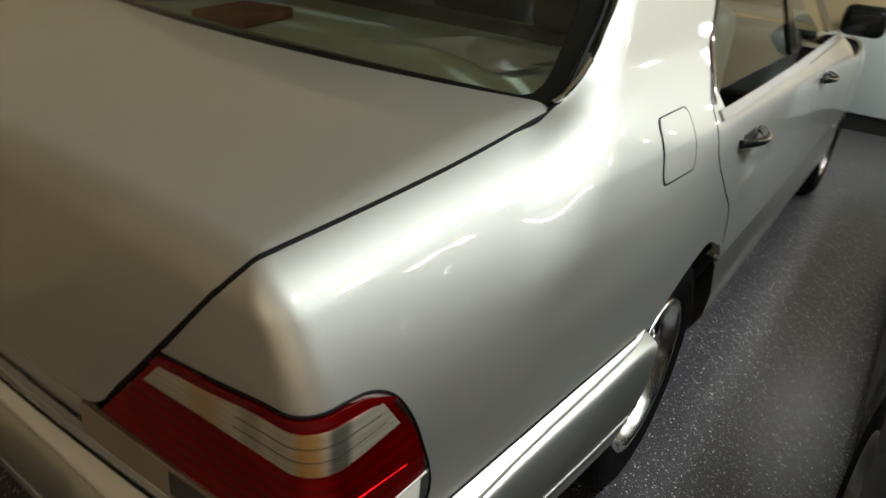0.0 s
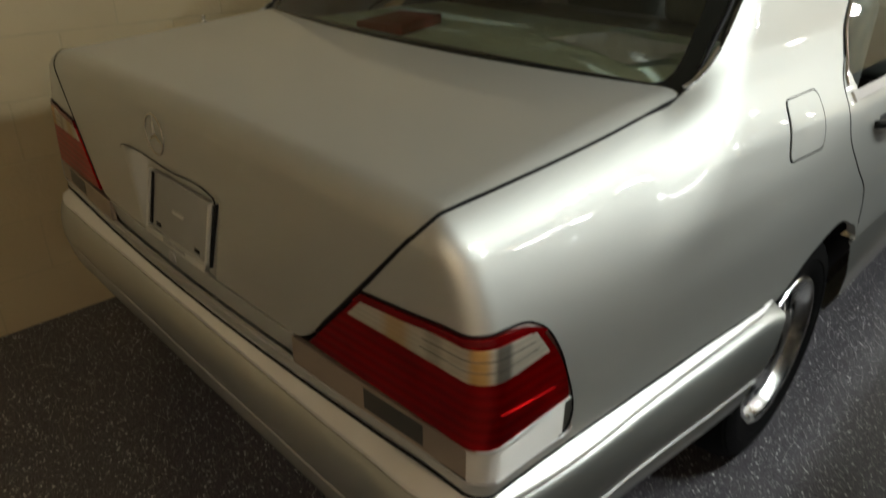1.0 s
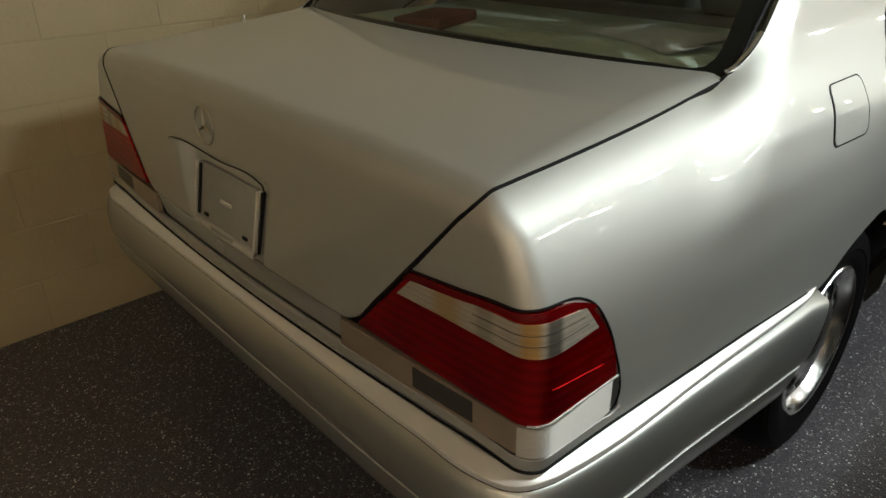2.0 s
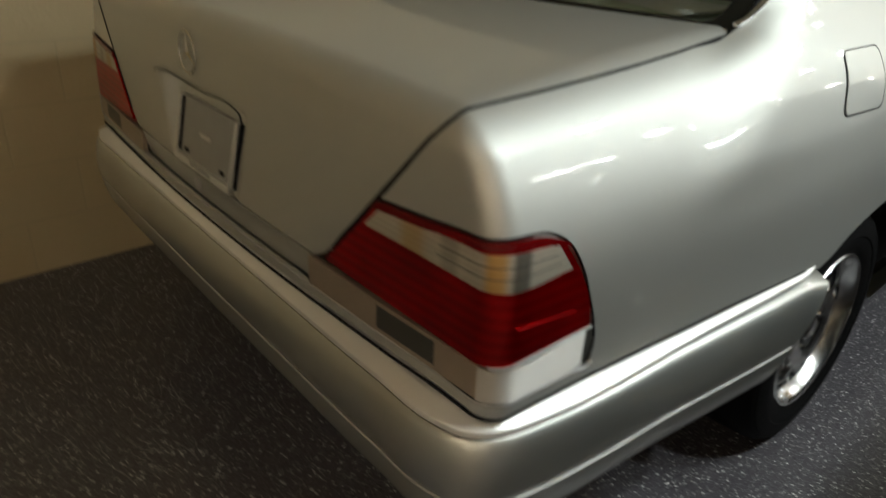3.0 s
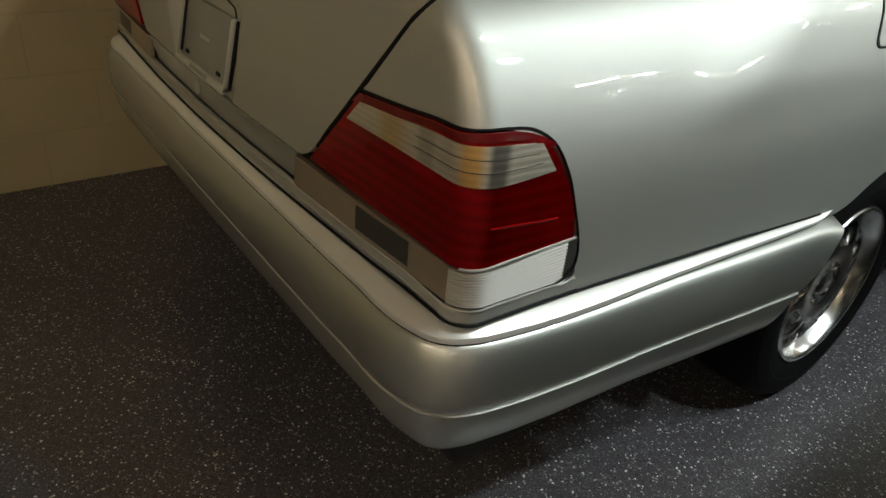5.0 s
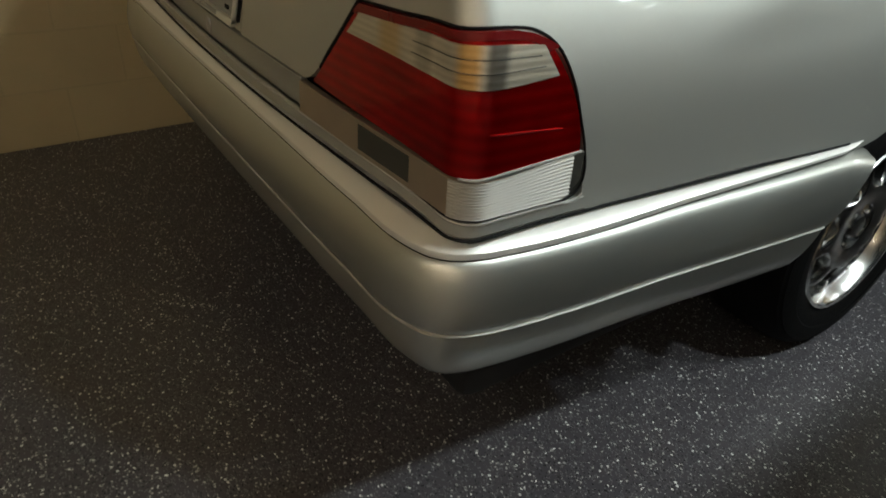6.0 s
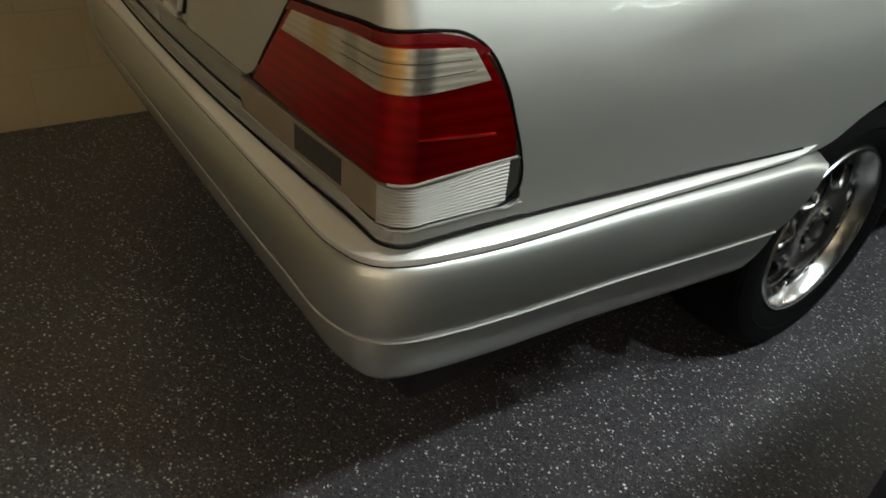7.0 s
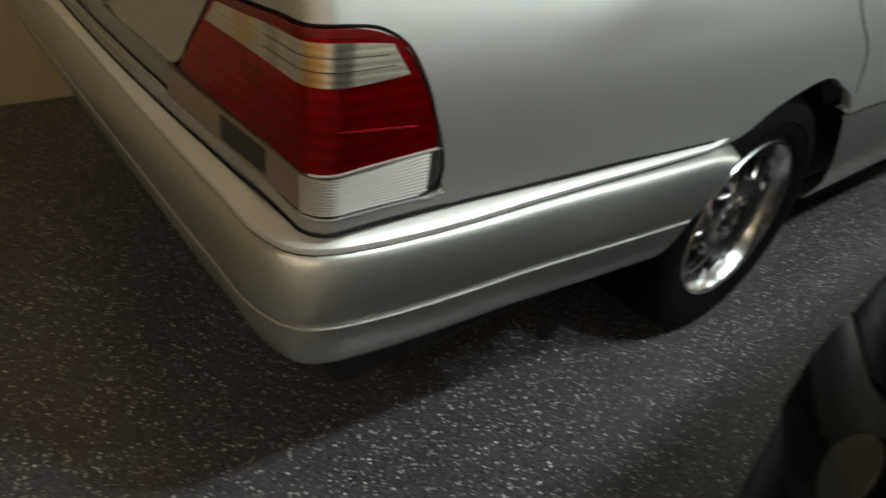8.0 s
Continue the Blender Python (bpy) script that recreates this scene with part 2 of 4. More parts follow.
def rows_mesh(p, closed=False):
    """Faces over a grid of places p[i, j]."""
    nu, nv = p.shape[:2]
    idx = np.arange(nu * nv).reshape(nu, nv)
    if closed:
        idx = np.concatenate([idx, idx[:, :1]], 1)
    f = np.stack([idx[:-1, :-1], idx[1:, :-1], idx[1:, 1:], idx[:-1, 1:]], -1).reshape(-1, 4)
    return p.reshape(-1, 3), f


def joined(*pieces):
    verts, faces, n = [], [], 0
    for v, f in pieces:
        v = np.asarray(v, float).reshape(-1, 3)
        verts.append(v)
        faces += [[i + n for i in face] for face in (f.tolist() if isinstance(f, np.ndarray) else f)]
        n += len(v)
    return np.concatenate(verts), faces


def flip(data):
    return data[0], [tuple(reversed(tuple(f))) for f in data[1]]


def mirrored(data):
    v = np.array(data[0], float)
    v[:, 0] *= -1
    return flip((v, data[1]))


def box(x0, x1, y0, y1, z0, z1, bevel=0.0, seg=2):
    bm = bmesh.new()
    bmesh.ops.create_cube(bm, size=1)
    for v in bm.verts:
        v.co = ((x0 + x1) / 2 + v.co.x * (x1 - x0), (y0 + y1) / 2 + v.co.y * (y1 - y0), (z0 + z1) / 2 + v.co.z * (z1 - z0))
    if bevel:
        bmesh.ops.bevel(bm, geom=bm.edges[:], offset=bevel, segments=seg, affect="EDGES", profile=0.5)
    return bm


def lathe(profile, n=64, axis="x"):
    """Turns a profile of (radius, along) pairs round an axis through the origin."""
    pr = np.array(profile, float)
    a = np.linspace(0, 2 * np.pi, n, endpoint=False)
    r, h = pr[:, 0][:, None], pr[:, 1][:, None]
    c, s = np.cos(a)[None], np.sin(a)[None]
    if axis == "x":
        p = np.stack([h + 0 * c, r * c, r * s], -1)
    else:
        p = np.stack([r * c, r * s, h + 0 * c], -1)
    return rows_mesh(p, closed=True)


def tube(points, radius, n=8, closed=False):
    """A round bar along places."""
    p = np.array(points, float)
    k = len(p)
    t = np.roll(p, -1, 0) - np.roll(p, 1, 0) if closed else np.gradient(p, axis=0)
    t /= np.linalg.norm(t, axis=1)[:, None] + 1e-9
    up = np.array([0.13, 0.21, 0.97])
    a = np.cross(t, up)
    a /= np.linalg.norm(a, axis=1)[:, None] + 1e-9
    b = np.cross(t, a)
    ang = np.linspace(0, 2 * np.pi, n, endpoint=False)
    g = p[:, None] + radius * (np.cos(ang)[None, :, None] * a[:, None] + np.sin(ang)[None, :, None] * b[:, None])
    if closed:
        g = np.concatenate([g, g[:1]])
    v, f = rows_mesh(g, closed=True)
    f = f.tolist()
    if not closed:
        f += [list(range(n)), list(range((k - 1) * n, k * n))]
    return v, f


def spline(points, n, sharp=False):
    """n places along a curve through the given ones, with even spacing between given ones by arc."""
    p = np.array(points, float)
    d = np.r_[0, np.cumsum(np.linalg.norm(np.diff(p, axis=0), axis=1))]
    s = np.linspace(0, d[-1], n)
    return curve_at(p, d, s, sharp)


def curve_at(p, d, s, sharp=False):
    p, d = np.array(p, float), np.array(d, float)
    if sharp or len(p) < 3:
        return np.stack([np.interp(s, d, p[:, k]) for k in range(p.shape[1])], -1)
    m = np.zeros_like(p)
    h = np.diff(d)
    slope = np.diff(p, axis=0) / h[:, None]
    m[1:-1] = (slope[:-1] * h[1:, None] + slope[1:] * h[:-1, None]) / (h[1:] + h[:-1])[:, None]
    m[0], m[-1] = slope[0], slope[-1]
    i = np.clip(np.searchsorted(d, s) - 1, 0, len(h) - 1)
    u = ((s - d[i]) / h[i])[:, None]
    hi = h[i][:, None]
    return (2 * u**3 - 3 * u**2 + 1) * p[i] + (u**3 - 2 * u**2 + u) * hi * m[i] + (3 * u**2 - 2 * u**3) * p[i + 1] + (u**3 - u**2) * hi * m[i + 1]


# ---------------------------------------------------------------- the shape of the saloon's body
def rounded(a, b, r):
    """Both a and b below nought, with a round edge of radius r between them."""
    u, v = np.maximum(a + r, 0), np.maximum(b + r, 0)
    return np.minimum(np.maximum(a, b), -r) + np.hypot(u, v)


def melt(a, b, k):
    """Either a or b, with a hollow fillet of size k between them."""
    h = np.clip(0.5 + 0.5 * (b - a) / k, 0, 1)
    return b + (a - b) * h - k * h * (1 - h)


SIDE_Y = [-0.1, 0.0, 0.2, 0.6, 1.0, 1.6, 3.2, 4.3, 4.8, 5.1]
SIDE_X = [0.862, 0.869, 0.881, 0.911, 0.938, 0.943, 0.943, 0.935, 0.89, 0.83]
DECK_Y = [-0.1, 0.0, 0.15, 0.40, 0.74, 1.2, 3.0, 3.5, 4.4, 5.1]
DECK_Z = [1.040, 1.044, 1.054, 1.0745, 1.100, 1.091, 1.03, 1.005, 0.93, 0.82]


def glide(v, at, values):
    """A smooth curve through given values."""
    v = np.asarray(v, float)
    k = np.clip(v.ravel(), at[0], at[-1])
    return curve_at(np.array(values, float)[:, None], at, k)[:, 0].reshape(v.shape)


def hull(p):
    x, y, z = np.abs(p[..., 0]), p[..., 1], p[..., 2]
    lean = glide(y, [-0.4, 0.0, 0.2, 0.55, 0.9, 1.3, 1.7], [0.100, 0.100, 0.108, 0.114, 0.074, 0.012, 0.0]) * np.clip((z - 0.74) / 0.315, 0, 1.15) ** 2.5
    lean = lean + glide(y, [0.2, 0.5, 0.9, 1.3, 1.7], [0.0, 0.015, 0.24, 0.455, 0.47]) * np.maximum(z - 0.75, 0) ** 2
    side = x - (glide(y, SIDE_Y, SIDE_X) - lean - 0.25 * np.maximum(0.55 - z, 0) ** 2)
    rear = 0.002 + 0.028 * (x / 0.85) ** 2 + 0.035 * (z - 0.74) - y
    front = y - (5.08 - 0.10 * (x / 0.85) ** 2)
    top = z - (glide(y, DECK_Y, DECK_Z) + (0.028 - 0.027 * np.clip(y / 0.7, 0, 1)) * (1 - (x / 0.75) ** 2))
    return rounded(rounded(rounded(side, rear, 0.038), front, 0.15), top, glide(y, [-0.4, 0.02, 0.3, 0.45, 0.7, 0.85, 1.1, 1.5], [0.050, 0.050, 0.059, 0.061, 0.060, 0.070, 0.12, 0.13]))


def cabin(p):
    x, y, z = np.abs(p[..., 0]), p[..., 1], p[..., 2]
    side = (x - (0.812 - 0.38 * (np.maximum(z, 1.0) - 1.08))) / 1.07
    rear = (0.716 + (z - 1.095) * 1.30 - y + 0.085 * (x / 0.74) ** 2 - 0.085) / 1.64
    front = (y - (3.62 - (z - 1.0) * 1.70)) / 1.97
    roof = z - (1.492 - 0.05 * (x / 0.65) ** 2 - 0.03 * ((y - 2.1) / 0.9) ** 2)
    return rounded(rounded(rounded(rounded(side, rear, 0.07), front, 0.10), roof, 0.10), 0.90 - z, 0.02)


def whole(p):
    u = np.clip((np.abs(p[..., 0]) - 0.72) / 0.09, 0, 1)
    return melt(hull(p), cabin(p), 0.015 + 0.085 * u * u * (3 - 2 * u))


def normal(f, p):
    e = 1e-4
    g = np.stack([f(p + e * np.eye(3)[k]) - f(p - e * np.eye(3)[k]) for k in range(3)], -1)
    return g / (np.linalg.norm(g, axis=-1, keepdims=True) + 1e-12)


def cast(f, guess, core):
    """The places where the rays from core through guess leave the solid f."""
    d = guess - core
    lo, hi = np.full(d.shape[:-1], 0.2), np.full(d.shape[:-1], 3.5)
    for _ in range(42):
        mid = (lo + hi) / 2
        inside = f(core + mid[..., None] * d) < 0
        lo, hi = np.where(inside, mid, lo), np.where(inside, hi, mid)
    return core + hi[..., None] * d


def core_of(g, ymin=0.5, ymax=4.4, z=0.80):
    c = np.zeros_like(g)
    c[..., 1] = np.clip(g[..., 1], ymin, ymax)
    c[..., 2] = z
    return c


def settle(f, p, n=5):
    """Draws places onto the surface along its normal."""
    for _ in range(n):
        p = p - f(p)[..., None] * normal(f, p)
    return p


def skin(f, guess, lift=0.0, depth=0.02, flange=(1, 1, 1, 1), core=None, pin=False):
    """A sheet-metal panel on the solid f under a grid of guesses, with its edges turned in by depth."""
    p = cast(f, guess, core_of(guess) if core is None else core)
    if pin:
        w = np.linspace(0, 1, guess.shape[1])[None, :, None]
        first, last = settle(f, guess[:, :1]) - p[:, :1], settle(f, guess[:, -1:]) - p[:, -1:]
        p = settle(f, p + w**5 * last + (1 - w) ** 5 * first)
    n = normal(f, p)
    lift = np.asarray(lift)
    p = p + n * (lift[..., None] if lift.ndim else lift)
    return turned(p, n, depth, flange)


def turned(p, n, depth, flange=(1, 1, 1, 1)):
    for axis, end, on in ((0, 0, flange[0]), (0, -1, flange[1]), (1, 0, flange[2]), (1, -1, flange[3])):
        if not on or not depth:
            continue
        edge, en = (p[end], n[end]) if axis == 0 else (p[:, end], n[:, end])
        extra, mid = edge - en * depth, edge - en * 0.0012
        nxt = (p[1 if end == 0 else -2] if axis == 0 else p[:, 1 if end == 0 else -2])
        away = edge - nxt
        away /= np.linalg.norm(away, axis=-1, keepdims=True) + 1e-9
        edge2 = mid + away * 0.0008
        extra = extra + away * 0.0008
        add = [np.expand_dims(v, axis) for v in ((extra, edge2) if end == 0 else (edge2, extra))]
        addn = [np.expand_dims(en, axis)] * 2
        p = np.concatenate([*add, p] if end == 0 else [p, *add], axis)
        n = np.concatenate([*addn, n] if end == 0 else [n, *addn], axis)
    v, fc = rows_mesh(p)
    a, b, c = (v[fc[:, k]] for k in range(3))
    fn = np.cross(b - a, c - a)
    if (fn * n.reshape(-1, 3)[fc[:, 0]]).sum() < 0:
        fc = fc[:, ::-1]
    return v, fc


def ruled(low, high, nv, ease=None):
    v = np.linspace(0, 1, nv) if ease is None else ease
    return low[:, None] * (1 - v)[None, :, None] + high[:, None] * v[None, :, None]


def knots(pairs, n):
    """Two curves with matched given places."""
    p = np.array([np.r_[a, b] for a, b in pairs], float)
    d = np.r_[0, np.cumsum(np.maximum(np.linalg.norm(np.diff(p[:, :3], axis=0), axis=1), np.linalg.norm(np.diff(p[:, 3:], axis=0), axis=1)))]
    c = curve_at(p, d, np.linspace(0, d[-1], n))
    return c[:, :3], c[:, 3:]


# plan line round the tail, from the right wheel arch to the left one
def tail_line(n=150, out=0.0, y_end=0.985):
    """Places (x, y) and outward ways along the bumper's widest line."""
    half = spline([(0.957, y_end), (0.944, 0.80), (0.918, 0.47), (0.902, 0.22), (0.889, 0.118), (0.878, 0.065), (0.861, 0.028), (0.841, 0.009), (0.80, -0.005), (0.65, -0.012), (0.3, -0.015), (0.0, -0.016)], 200)
    pts = np.concatenate([half, (half * (-1, 1))[-2::-1]])
    d = np.r_[0, np.cumsum(np.linalg.norm(np.diff(pts, axis=0), axis=1))]
    s = np.linspace(0, d[-1], n)
    p = np.stack([np.interp(s, d, pts[:, k]) for k in range(2)], -1)
    t = np.gradient(p, axis=0)
    t /= np.linalg.norm(t, axis=1)[:, None]
    o = np.stack([-t[:, 1], t[:, 0]], -1)
    o *= np.sign((o * (p - (0, 0.6))).sum(1))[:, None]
    return p + out * o, o


def wrap(profile, n=170, ends=True, taper=False, short=0.0, droop=False):
    """A bar with the profile (outward, z) laid round the tail; its ends follow the wheel arch."""
    p, o = tail_line(n)
    pr = np.array(profile, float)
    z = np.broadcast_to(pr[None, :, 1], (n, len(pr))).copy()
    out = np.broadcast_to(pr[None, :, 0], (n, len(pr))).copy()
    stop = np.interp(z, [0.33, 0.485, 0.62], [0.765, 0.826, 0.985]) - short
    if taper:
        u = np.clip((p[:, 1:] - 0.2) / 0.75, 0, 1)
        w = (1 - 0.5 * u) * (1 - 0.97 * np.clip((p[:, 1:] - 0.90) / 0.085, 0, 1) ** 2)
        z = 0.631 - (0.631 - z) * w
        out = np.where(out > -0.024, -0.024 + (out + 0.024) * w, out)
    if droop:
        u = np.clip((p[:, 1:] - 0.86) / 0.125, 0, 1)
        z = z - 0.55 * u * u * np.maximum(z - 0.585, 0)
    y = np.where(p[:, 1:] > 0.3, 0.3 + (p[:, 1:] - 0.3) * (stop - 0.3) / 0.685, p[:, 1:])
    g = np.stack([p[:, :1] + out * o[:, :1], y + out * o[:, 1:], z], -1)
    v, f = rows_mesh(g)
    f = f.tolist()
    if ends:
        k = len(pr)
        f += [list(range(k))[::-1], list(range((n - 1) * k, n * k))]
    return v, f


# ---------------------------------------------------------------- wheel
def wheel(parent, at, side, angle, rim_mat=ALLOY):
    """A tyre on a eight-hole alloy rim; side +1 faces +x."""
    w = part("wheel", lathe([(0.205, -0.10), (0.213, 0.098), (0.2165, 0.108), (0.214, 0.1125), (0.207, 0.1125), (0.200, 0.104), (0.196, 0.09), (0.189, 0.078), (0.186, 0.060), (0.184, -0.09)], 96), rim_mat, parent, "polished alloy wheel rim")
    w.matrix_local = pose(*at, angle, 0, 0) @ Matrix.Diagonal((side, 1, 1, 1))
    part("tyre", lathe([(0.206, -0.105), (0.225, -0.112), (0.27, -0.118), (0.305, -0.112), (0.320, -0.098), (0.329, -0.07), (0.333, 0), (0.329, 0.07), (0.324, 0.092), (0.315, 0.106), (0.308, 0.109), (0.305, 0.1125), (0.288, 0.1175), (0.265, 0.1195), (0.262, 0.1175), (0.245, 0.117), (0.226, 0.112), (0.214, 0.107), (0.206, 0.10)], 96), TYRE, w)
    face = []
    nr, na = 34, 16
    rr = np.linspace(0.062, 0.188, nr)
    x_of = 0.092 - 0.016 * ((rr - 0.062) / 0.126) + 0.010 * np.sin(np.pi * (rr - 0.062) / 0.126)
    hole = 0.235 * np.clip(1 - (np.abs(rr - 0.141) / 0.031) ** 2.6, 0, 1) ** 0.42
    half = np.pi / 8 - hole
    for k in range(8):
        th = 2 * np.pi * k / 8 + half[:, None] * np.linspace(-1, 1, na)[None]
        sag = 0.013 * (np.abs(np.linspace(-1, 1, na)[None]) ** 3) * (hole / hole.max())[:, None]
        x = x_of[:, None] - sag + 0 * th
        front = np.stack([x, rr[:, None] * np.cos(th), rr[:, None] * np.sin(th)], -1)
        back = front - np.array([0.032, 0, 0])
        strip = np.concatenate([back[:, :1], front, back[:, -1:]], 1)
        face.append(rows_mesh(strip))
    part("rim_face", joined(*face), rim_mat, w)
    part("hub_cap", lathe([(0.0, 0.094), (0.028, 0.093), (0.034, 0.088), (0.036, 0.078), (0.050, 0.074), (0.064, 0.089), (0.066, 0.06)], 48), rim_mat, w)
    for k in range(5):
        a = 2 * np.pi * k / 5 + 0.3
        v, f = lathe([(0.0, 0.090), (0.008, 0.089), (0.0095, 0.084), (0.0095, 0.06)], 12)
        part("wheel_bolt", (v + (0, 0.053 * np.cos(a), 0.053 * np.sin(a)), f), CHROME, w)
    part("brake_disc", lathe([(0.0, 0.02), (0.15, 0.02), (0.152, 0.0), (0.0, 0.0)], 48), DARK, w)
    return w


# ---------------------------------------------------------------- the room
X_LEFT, X_RIGHT, Y_BACK, Y_FAR, Z_TOP = -1.245, 5.6, -3.2, 6.9, 2.75

part("floor", box(X_LEFT - 0.3, X_RIGHT + 0.3, Y_BACK - 0.3, Y_FAR + 0.3, -0.2, 0.0), FLOOR_MAT, smooth=False)
tagged(bpy.data.objects["floor"], "dark grey epoxy garage floor with light flakes", "floor", kind="structure")
wall_left = tagged(part("wall_left", box(X_LEFT - 0.2, X_LEFT - 0.004, Y_BACK, Y_FAR, 0, Z_TOP), JOINT_PAINT, smooth=False), "cream painted concrete block wall beside the car", "wall", kind="structure")
for name, dims in (("wall_far", (X_LEFT - 0.2, X_RIGHT + 0.2, Y_FAR, Y_FAR + 0.2)), ("wall_back", (X_LEFT - 0.2, X_RIGHT + 0.2, Y_BACK - 0.2, Y_BACK)), ("wall_right", (X_RIGHT, X_RIGHT + 0.2, Y_BACK, Y_FAR))):
    tagged(part(name, box(*dims, 0, Z_TOP), {"wall_back": BACK_PAINT, "wall_right": RIGHT_PAINT}.get(name, WALL_PAINT), smooth=False), "plain grey painted garage wall" if name == "wall_right" else "plain cream painted garage wall", "wall", kind="structure")
tagged(part("ceiling", box(X_LEFT - 0.2, X_RIGHT + 0.2, Y_BACK - 0.2, Y_FAR + 0.2, Z_TOP, Z_TOP + 0.15), CEILING_PAINT, smooth=False), "pale painted garage ceiling", "ceiling", kind="structure")


def ceiling_lamp(x, y, glow):
    lamp = thing("ceiling_lamp", "flat round white ceiling lamp with a glowing diffuser", "lamp", (x, y, Z_TOP), group="ceiling lamps")
    part("lamp_housing", lathe([(0.0, 0.0), (0.10, 0.0), (0.10, -0.015), (0.092, -0.03), (0.085, -0.03), (0.085, -0.022), (0.0, -0.022)], 40, "z"), LAMP_BODY, lamp)
    part("diffuser", lathe([(0.083, -0.025), (0.072, -0.033), (0.045, -0.037), (0.0, -0.038)], 32, "z"), glow, lamp, "glowing white diffuser")
    return lamp


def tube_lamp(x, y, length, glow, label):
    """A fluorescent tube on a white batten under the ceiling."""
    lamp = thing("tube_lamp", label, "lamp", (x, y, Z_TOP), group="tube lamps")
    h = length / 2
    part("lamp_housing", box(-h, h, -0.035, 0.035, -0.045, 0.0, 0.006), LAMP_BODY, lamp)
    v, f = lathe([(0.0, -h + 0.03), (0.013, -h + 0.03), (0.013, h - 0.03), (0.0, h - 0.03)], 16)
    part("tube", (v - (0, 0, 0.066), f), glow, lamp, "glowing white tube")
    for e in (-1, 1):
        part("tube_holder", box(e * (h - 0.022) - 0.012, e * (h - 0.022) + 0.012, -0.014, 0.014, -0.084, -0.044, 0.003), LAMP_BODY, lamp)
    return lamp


first_lamp = ceiling_lamp(2.2, 1.75, LAMP_GLOW)
for x, y in ((2.05, 0.95), (2.2, 2.6), (3.2, 2.45)):
    copy_thing(first_lamp, pose(x, y, Z_TOP))
far_lamp = ceiling_lamp(2.2, 4.4, LAMP_GLOW_FAR)
for x, y in ((3.3, 4.0), (1.2, 5.8), (2.2, 5.8), (3.3, 5.8), (4.4, 5.8), (4.4, 4.4)):
    copy_thing(far_lamp, pose(x, y, Z_TOP))
# unseen fill tubes, added at the back to brighten tail and deck
fill_tube = tube_lamp(1.75, -2.4, 1.5, FILL_TUBE_GLOW, "warm fill tube lamp added out of view on the ceiling")
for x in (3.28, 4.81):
    copy_thing(fill_tube, pose(x, -2.4, Z_TOP))
tube_lamp(4.6, 4.1, 0.6, COOL_TUBE_GLOW, "cool white fluorescent tube lamp on the ceiling")


def wall_lamp(x, z):
    lamp = thing("wall_lamp", "small round white wall lamp above the worktop", "lamp", (x, Y_FAR, z), group="wall lamps")
    for name, profile, mat in (("lamp_housing", [(0.0, 0.0), (0.062, 0.0), (0.062, 0.03), (0.052, 0.04), (0.050, 0.032), (0.0, 0.032)], LAMP_BODY), ("diffuser", [(0.049, 0.036), (0.035, 0.042), (0.0, 0.045)], LAMP_GLOW_SMALL)):
        v, f = lathe(profile, 28, "z")
        part(name, (np.stack([v[:, 0], -v[:, 2], v[:, 1]], -1), f), mat, lamp)
    return lamp


bench_lamp = wall_lamp(1.9, 2.25)
for x, z in ((2.6, 2.3), (3.3, 2.25), (2.25, 1.65), (2.95, 1.65), (4.0, 2.3)):
    copy_thing(bench_lamp, pose(x, Y_FAR, z))


# ---------------------------------------------------------------- the silver saloon
HUB_Y, HUB_Z, ARCH = 1.225, 0.335, 0.372
FRONT_HUB_Y = HUB_Y + 3.09
car = thing("saloon_car", "silver four-door saloon car parked beside the cream block wall", "car")
car["skew"] = 1


def both_sides(name, data, mat, label=""):
    part(name, data, mat, car, label)
    return part(name, mirrored(data), mat, car, label)


# boot lid with the sunk number-plate field
lid_edge = spline([(0.440, 0.008, 0.727), (0.462, 0.010, 0.737), (0.525, 0.014, 0.800), (0.607, 0.02, 0.889), (0.685, 0.03, 0.975), (0.728, 0.036, 1.024), (0.741, 0.060, 1.044), (0.745, 0.12, 1.052), (0.7475, 0.40, 1.066), (0.7475, 0.722, 1.10)], 110)
across = np.linspace(-1, 1, 141)
lid_guess = np.stack([lid_edge[:, None, 0] * across[None], lid_edge[:, None, 1] + 0 * across[None], lid_edge[:, None, 2] + 0 * across[None]], -1)


def ramp(v, a, b):
    u = np.clip((v - a) / (b - a), 0, 1)
    return u * u * (3 - 2 * u)


lid_guess[..., 1] -= 0.022 * (1 - across**2)[None] * ramp(np.linspace(0, 1, 110), 0.6, 1.0)[:, None]
MID = -0.042  # the plate field sits a little off the tail's middle
lid_at = cast(hull, lid_guess, core_of(lid_guess))
xo = 0.176 + (0.232 - 0.176) * np.clip((lid_at[..., 2] - 0.735) / 0.165, 0, 1)
sunk = (1 - ramp(np.abs(lid_at[..., 0] - MID - 0.02), 0.160, xo)) * (1 - ramp(lid_at[..., 2], 0.905, 0.917)) * (lid_at[..., 1] < 0.06)
trunk_lid = part("trunk_lid", skin(hull, lid_guess, lift=-(0.006 + 0.034 * np.clip((lid_at[..., 2] - 0.74) / 0.165, 0, 1)) * sunk, depth=0.025, pin=True), SILVER, car)

# black tube along the lid gap puts the gap's shade in as colour
seam = lid_edge[6:-2] + (0.0042, 0, 0)
seam = settle(hull, seam)
both_sides("lid_gap_shade", tube(seam - normal(hull, seam) * 0.0028, 0.0048, 8), RUBBER, "black line filling the shaded gap beside the boot lid")

